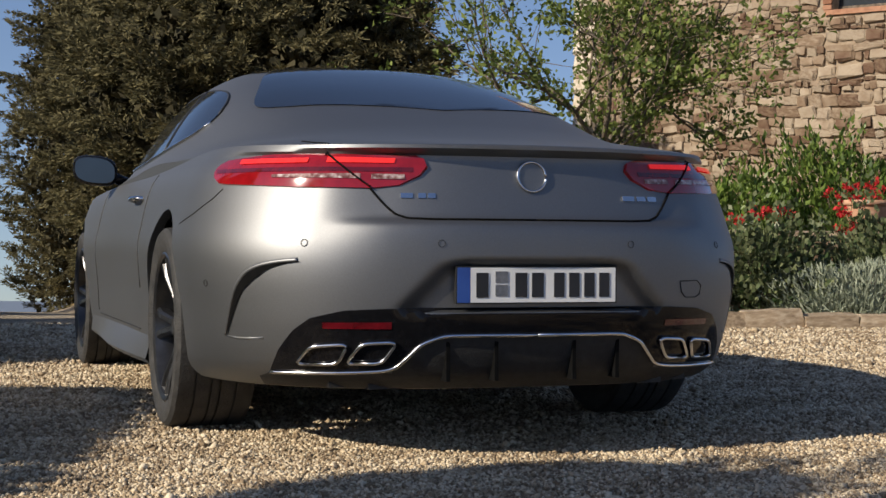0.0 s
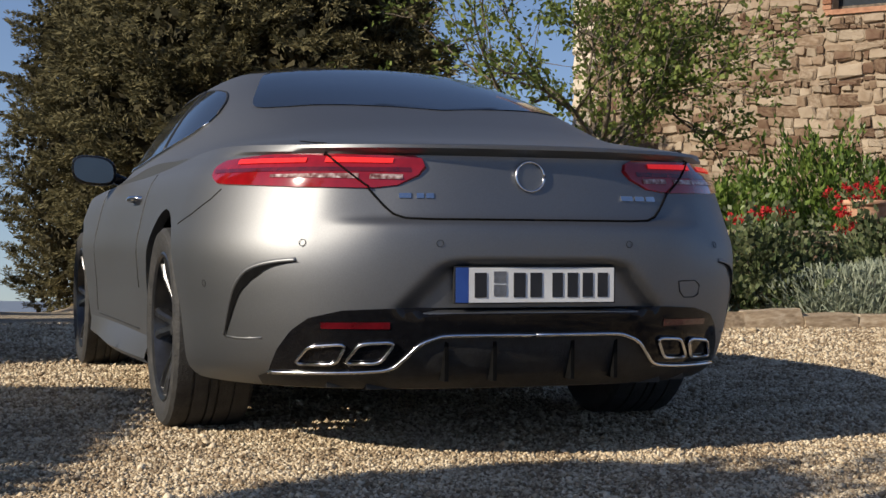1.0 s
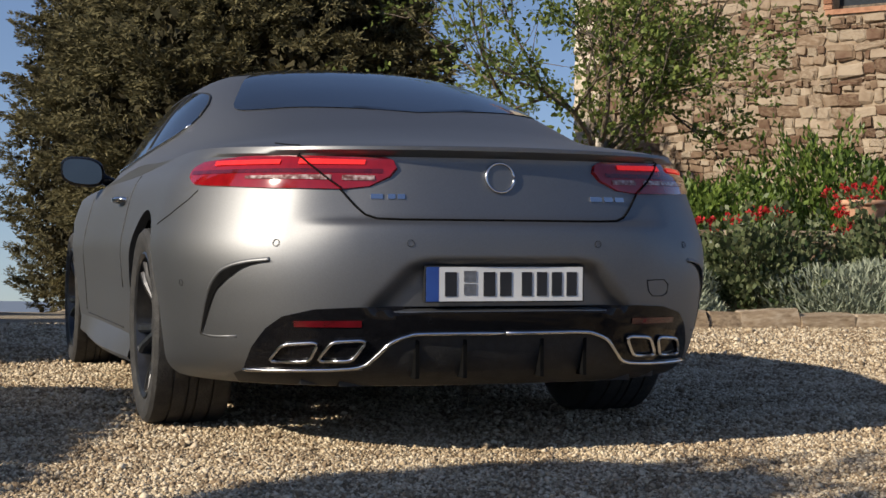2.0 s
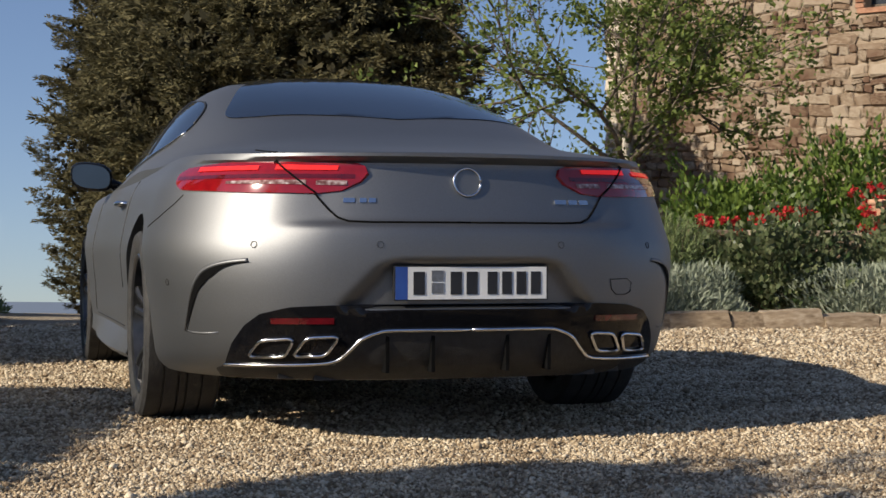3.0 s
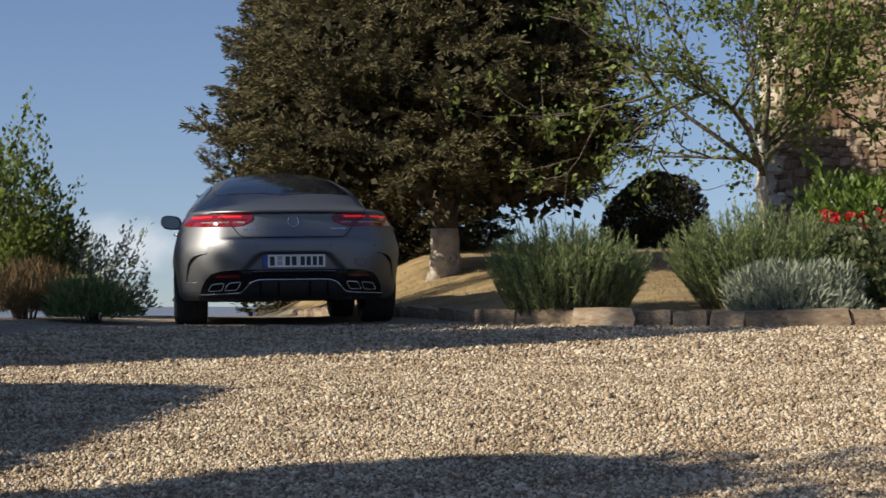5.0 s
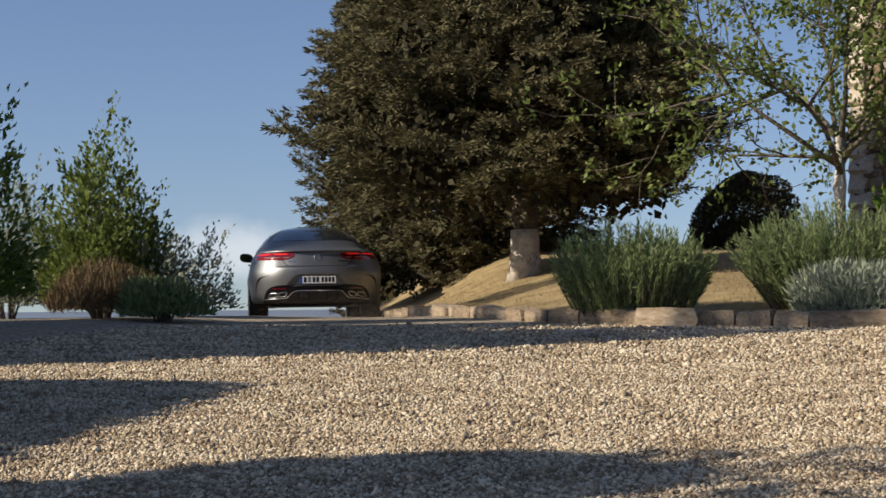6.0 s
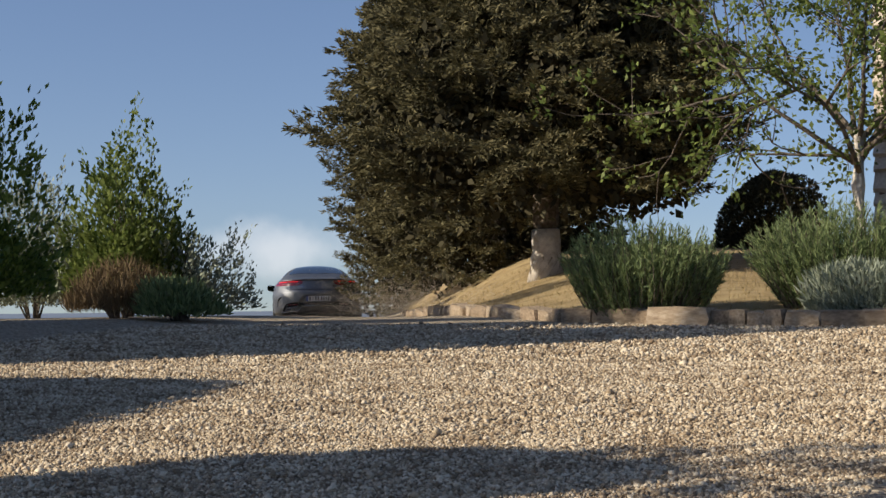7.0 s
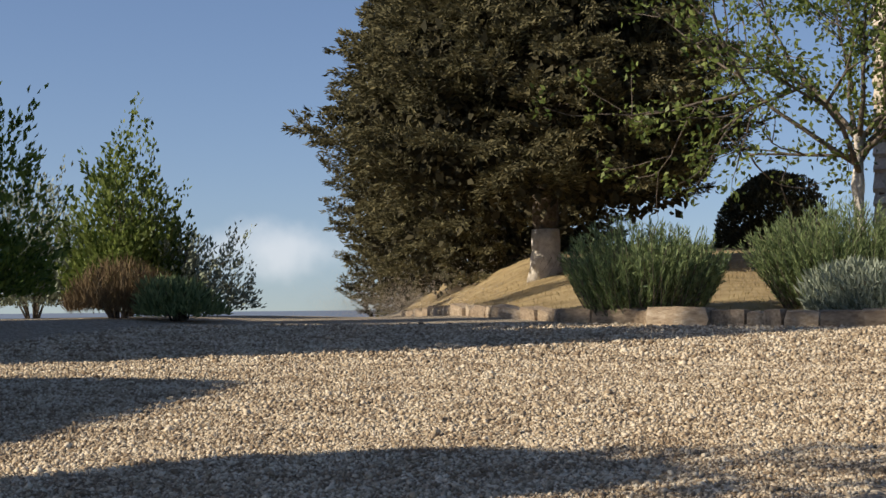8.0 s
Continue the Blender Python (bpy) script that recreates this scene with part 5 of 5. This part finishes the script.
def build_wheel(car, x, y, s, width):
    w = new("wheel")
    w.parent = car
    w.matrix_basis = pose(x, y, 0.353)
    R, r, half = 0.353, 0.262, width / 2
    prof = [(r - 0.01, -half * 0.86), (r + 0.01, -half * 0.93), (0.31, -half), (0.335, -half * 0.97), (0.348, -half * 0.88)]
    for a, b in ((-0.80, -0.52), (-0.46, -0.14), (-0.08, 0.08), (0.14, 0.46), (0.52, 0.80)):
        prof += [(R - 0.004 * abs(a), half * a), (R - 0.004 * abs(b), half * b), (R - 0.009, half * (b + 0.012)), (R - 0.009, half * (b + 0.048))]
    prof = prof[:-2] + [(0.348, half * 0.88), (0.335, half * 0.97), (0.31, half), (r + 0.01, half * 0.93), (r - 0.01, half * 0.86)]
    n = 64

    def lathe(name, pr, mat, lab="", segs=n):
        bm = bmesh.new()
        rings = [[bm.verts.new((s * o, q * math.cos(2 * math.pi * i / segs), q * math.sin(2 * math.pi * i / segs))) for i in range(segs)] for q, o in pr]
        for a, b in zip(rings, rings[1:]):
            for i in range(segs):
                bm.faces.new((a[i], a[(i + 1) % segs], b[(i + 1) % segs], b[i]))
        bmesh.ops.recalc_face_normals(bm, faces=bm.faces)
        for e in bm.edges:
            if len(e.link_faces) == 2 and e.calc_face_angle(0) > 0.6:
                e.smooth = False
        return part(name, bm, mat, w, lab, True)

    lathe("tyre", prof, M_RUBBER, "low-profile black tyre")
    lathe("rim", [(0.266, half * 0.90), (0.258, half * 0.93), (0.245, half * 0.88), (0.235, half * 0.6), (0.225, -half * 0.2), (0.24, -half * 0.8)], M_RIM, "dark forged alloy rim")
    lathe("brake_disc", [(0.06, half * 0.05), (0.19, half * 0.05), (0.19, -half * 0.10), (0.06, -half * 0.10)], M_STEEL)
    lathe("hub_cap", [(0.001, half * 0.70), (0.03, half * 0.70), (0.036, half * 0.62), (0.07, half * 0.55), (0.075, half * 0.2)], M_SATINBLACK, segs=32)
    for i in range(10):
        a = 2 * math.pi * (i // 2) / 5 + (0.17 if i % 2 else -0.17)
        a0 = 2 * math.pi * (i // 2) / 5 + (0.10 if i % 2 else -0.10)
        bm = bmesh.new()
        pts = []
        for k, (q, ang, o, ww) in enumerate(((0.055, a0, 0.58, 0.020), (0.12, a0 + (a - a0) * 0.4, 0.66, 0.015), (0.19, a0 + (a - a0) * 0.8, 0.80, 0.015), (0.252, a, 0.86, 0.020))):
            c, t = Vector((0, math.cos(ang), math.sin(ang))), Vector((0, -math.sin(ang), math.cos(ang)))
            p = c * q
            pts.append([bm.verts.new(p + t * ww * u + Vector((s * half * o - s * d, 0, 0))) for u, d in ((-1, 0.010), (-0.5, 0), (0.5, 0), (1, 0.010), (0.8, 0.045), (-0.8, 0.045))])
        for p, q in zip(pts, pts[1:]):
            for k in range(6):
                bm.faces.new((p[k], p[(k + 1) % 6], q[(k + 1) % 6], q[k]))
        bmesh.ops.recalc_face_normals(bm, faces=bm.faces)
        part("spoke", bm, M_RIM, w)
    return w


CAR = thing("coupe", pose(0.113, 5.778, 0, 0, 0, 18.1), "satin silver two-door coupe with a gloss black diffuser", "car")
build_body(CAR)
build_tail(CAR)
build_glass(CAR)
for child in CAR.children_recursive:
    child.data.transform(Matrix.Translation((0, 0, 0.024)))
WHEELS = [build_wheel(CAR, sx * tx, y, sx, wd) for sx in (-1, 1) for y, tx, wd in ((0.0, 0.824, 0.285), (2.945, 0.832, 0.255))]


# ---- how the coupe drives off ----
# seconds, metres along the drive from where it stands
DRIVEN = [(0.0, 0.0), (1.0, 0.0), (1.5, 0.05), (2.0, 0.09), (2.5, 0.16), (3.0, 0.32), (3.5, 1.0), (4.0, 2.58), (4.2, 3.3), (5.3, 10.2), (5.5, 12.0), (5.9, 16.2), (6.5, 22.8), (7.0, 28.2), (7.6, 34.8), (8.0, 39.3)]
START = Vector((0.12, 5.775))


def driven(t):
    ts, ss = zip(*DRIVEN)
    i = max(0, min(len(ts) - 2, sum(1 for v in ts if v <= t) - 1))
    def slope(k):
        if k in (0, len(ts) - 1):
            return 0.0 if k == 0 else (ss[k] - ss[k - 1]) / (ts[k] - ts[k - 1])
        a, b = (ss[k] - ss[k - 1]) / (ts[k] - ts[k - 1]), (ss[k + 1] - ss[k]) / (ts[k + 1] - ts[k])
        return 0.0 if a * b <= 0 else 2 * a * b / (a + b)
    h = ts[i + 1] - ts[i]
    u = (t - ts[i]) / h
    return (2 * u ** 3 - 3 * u ** 2 + 1) * ss[i] + (u ** 3 - 2 * u ** 2 + u) * h * slope(i) + (-2 * u ** 3 + 3 * u ** 2) * ss[i + 1] + (u ** 3 - u ** 2) * h * slope(i + 1)


def course(s):
    """Place and heading after s metres: nearly straight, easing a little to the left."""
    head = 18.1 + 2.2 * ramp(s, 3, 20)
    x, y, n = START.x, START.y, 40
    for i in range(n):
        a = radians(18.1 + 2.2 * ramp(s * (i + 0.5) / n, 3, 20))
        x, y = x - math.sin(a) * s / n, y + math.cos(a) * s / n
    return x, y, head


# ---- dust that the wheels throw up ----
M_DUST = mixed("dry_dust", [(0.3, (0.42, 0.35, 0.27)), (0.7, (0.56, 0.49, 0.40))], 3, 4, 0.95)


def dust_cloud(seed, wide, deep, high, count):
    """A loose cloud of fine specks, thicker towards the ground."""
    rng = np.random.default_rng(seed)
    p = rng.normal(size=(count, 3)) * np.array([wide, deep, 0.0])
    p[:, 2] = rng.gamma(1.6, high / 3, count)
    ob = new("dust_cloud", leaves("dust_cloud", p, 0.008, M_DUST, None, 0.9))
    return tagged(ob, "thin cloud of pale dust behind the wheels", "dust", "dust over the drive", "stuff")


# metres along the drive, height, and when it rises
DUST = [(dust_cloud(90 + i, 0.75, 1.1, high, count), s, begin) for i, (s, high, count, begin) in enumerate(((13.5, 0.30, 8000, 5.62), (18.5, 0.42, 16000, 6.10), (23.0, 0.50, 20000, 6.48), (27.5, 0.60, 20000, 6.9)))]


def motions():
    for cloud, s, begin in DUST:
        x, y, head = course(s)
        z = ground_z(x, y)
        low, high = pose(x + 0.4, y, z - 3.6, 0, 0, head), pose(x + 0.9, y + 0.1, z + 0.02, 0, 0, head)
        walk(cloud, [(0.0, low), (begin - 0.1, low), (begin + 0.45, high), (8.0, pose(x + 1.5, y + 0.3, z + 0.10, 0, 0, head))])
    rows, turns = [], []
    for i in range(0, 241):
        t = i / 30
        s = driven(t)
        turns.append((t, s))
        if i % 3 and i != 240:
            continue
        x, y, head = course(s)
        a = radians(head)
        fx, fy = x - math.sin(a) * 2.945, y + math.cos(a) * 2.945
        z0, z1 = ground_z(x, y), ground_z(fx, fy)
        rows.append((t, pose(x, y, z0, math.degrees(math.atan2(z1 - z0, 2.945)), 0, head)))
    walk(CAR, rows)
    for w in WHEELS:
        p = w.matrix_basis.translation
        walk(w, [(t, pose(p.x, p.y, p.z, -math.degrees(s / 0.353))) for t, s in turns])


motions()
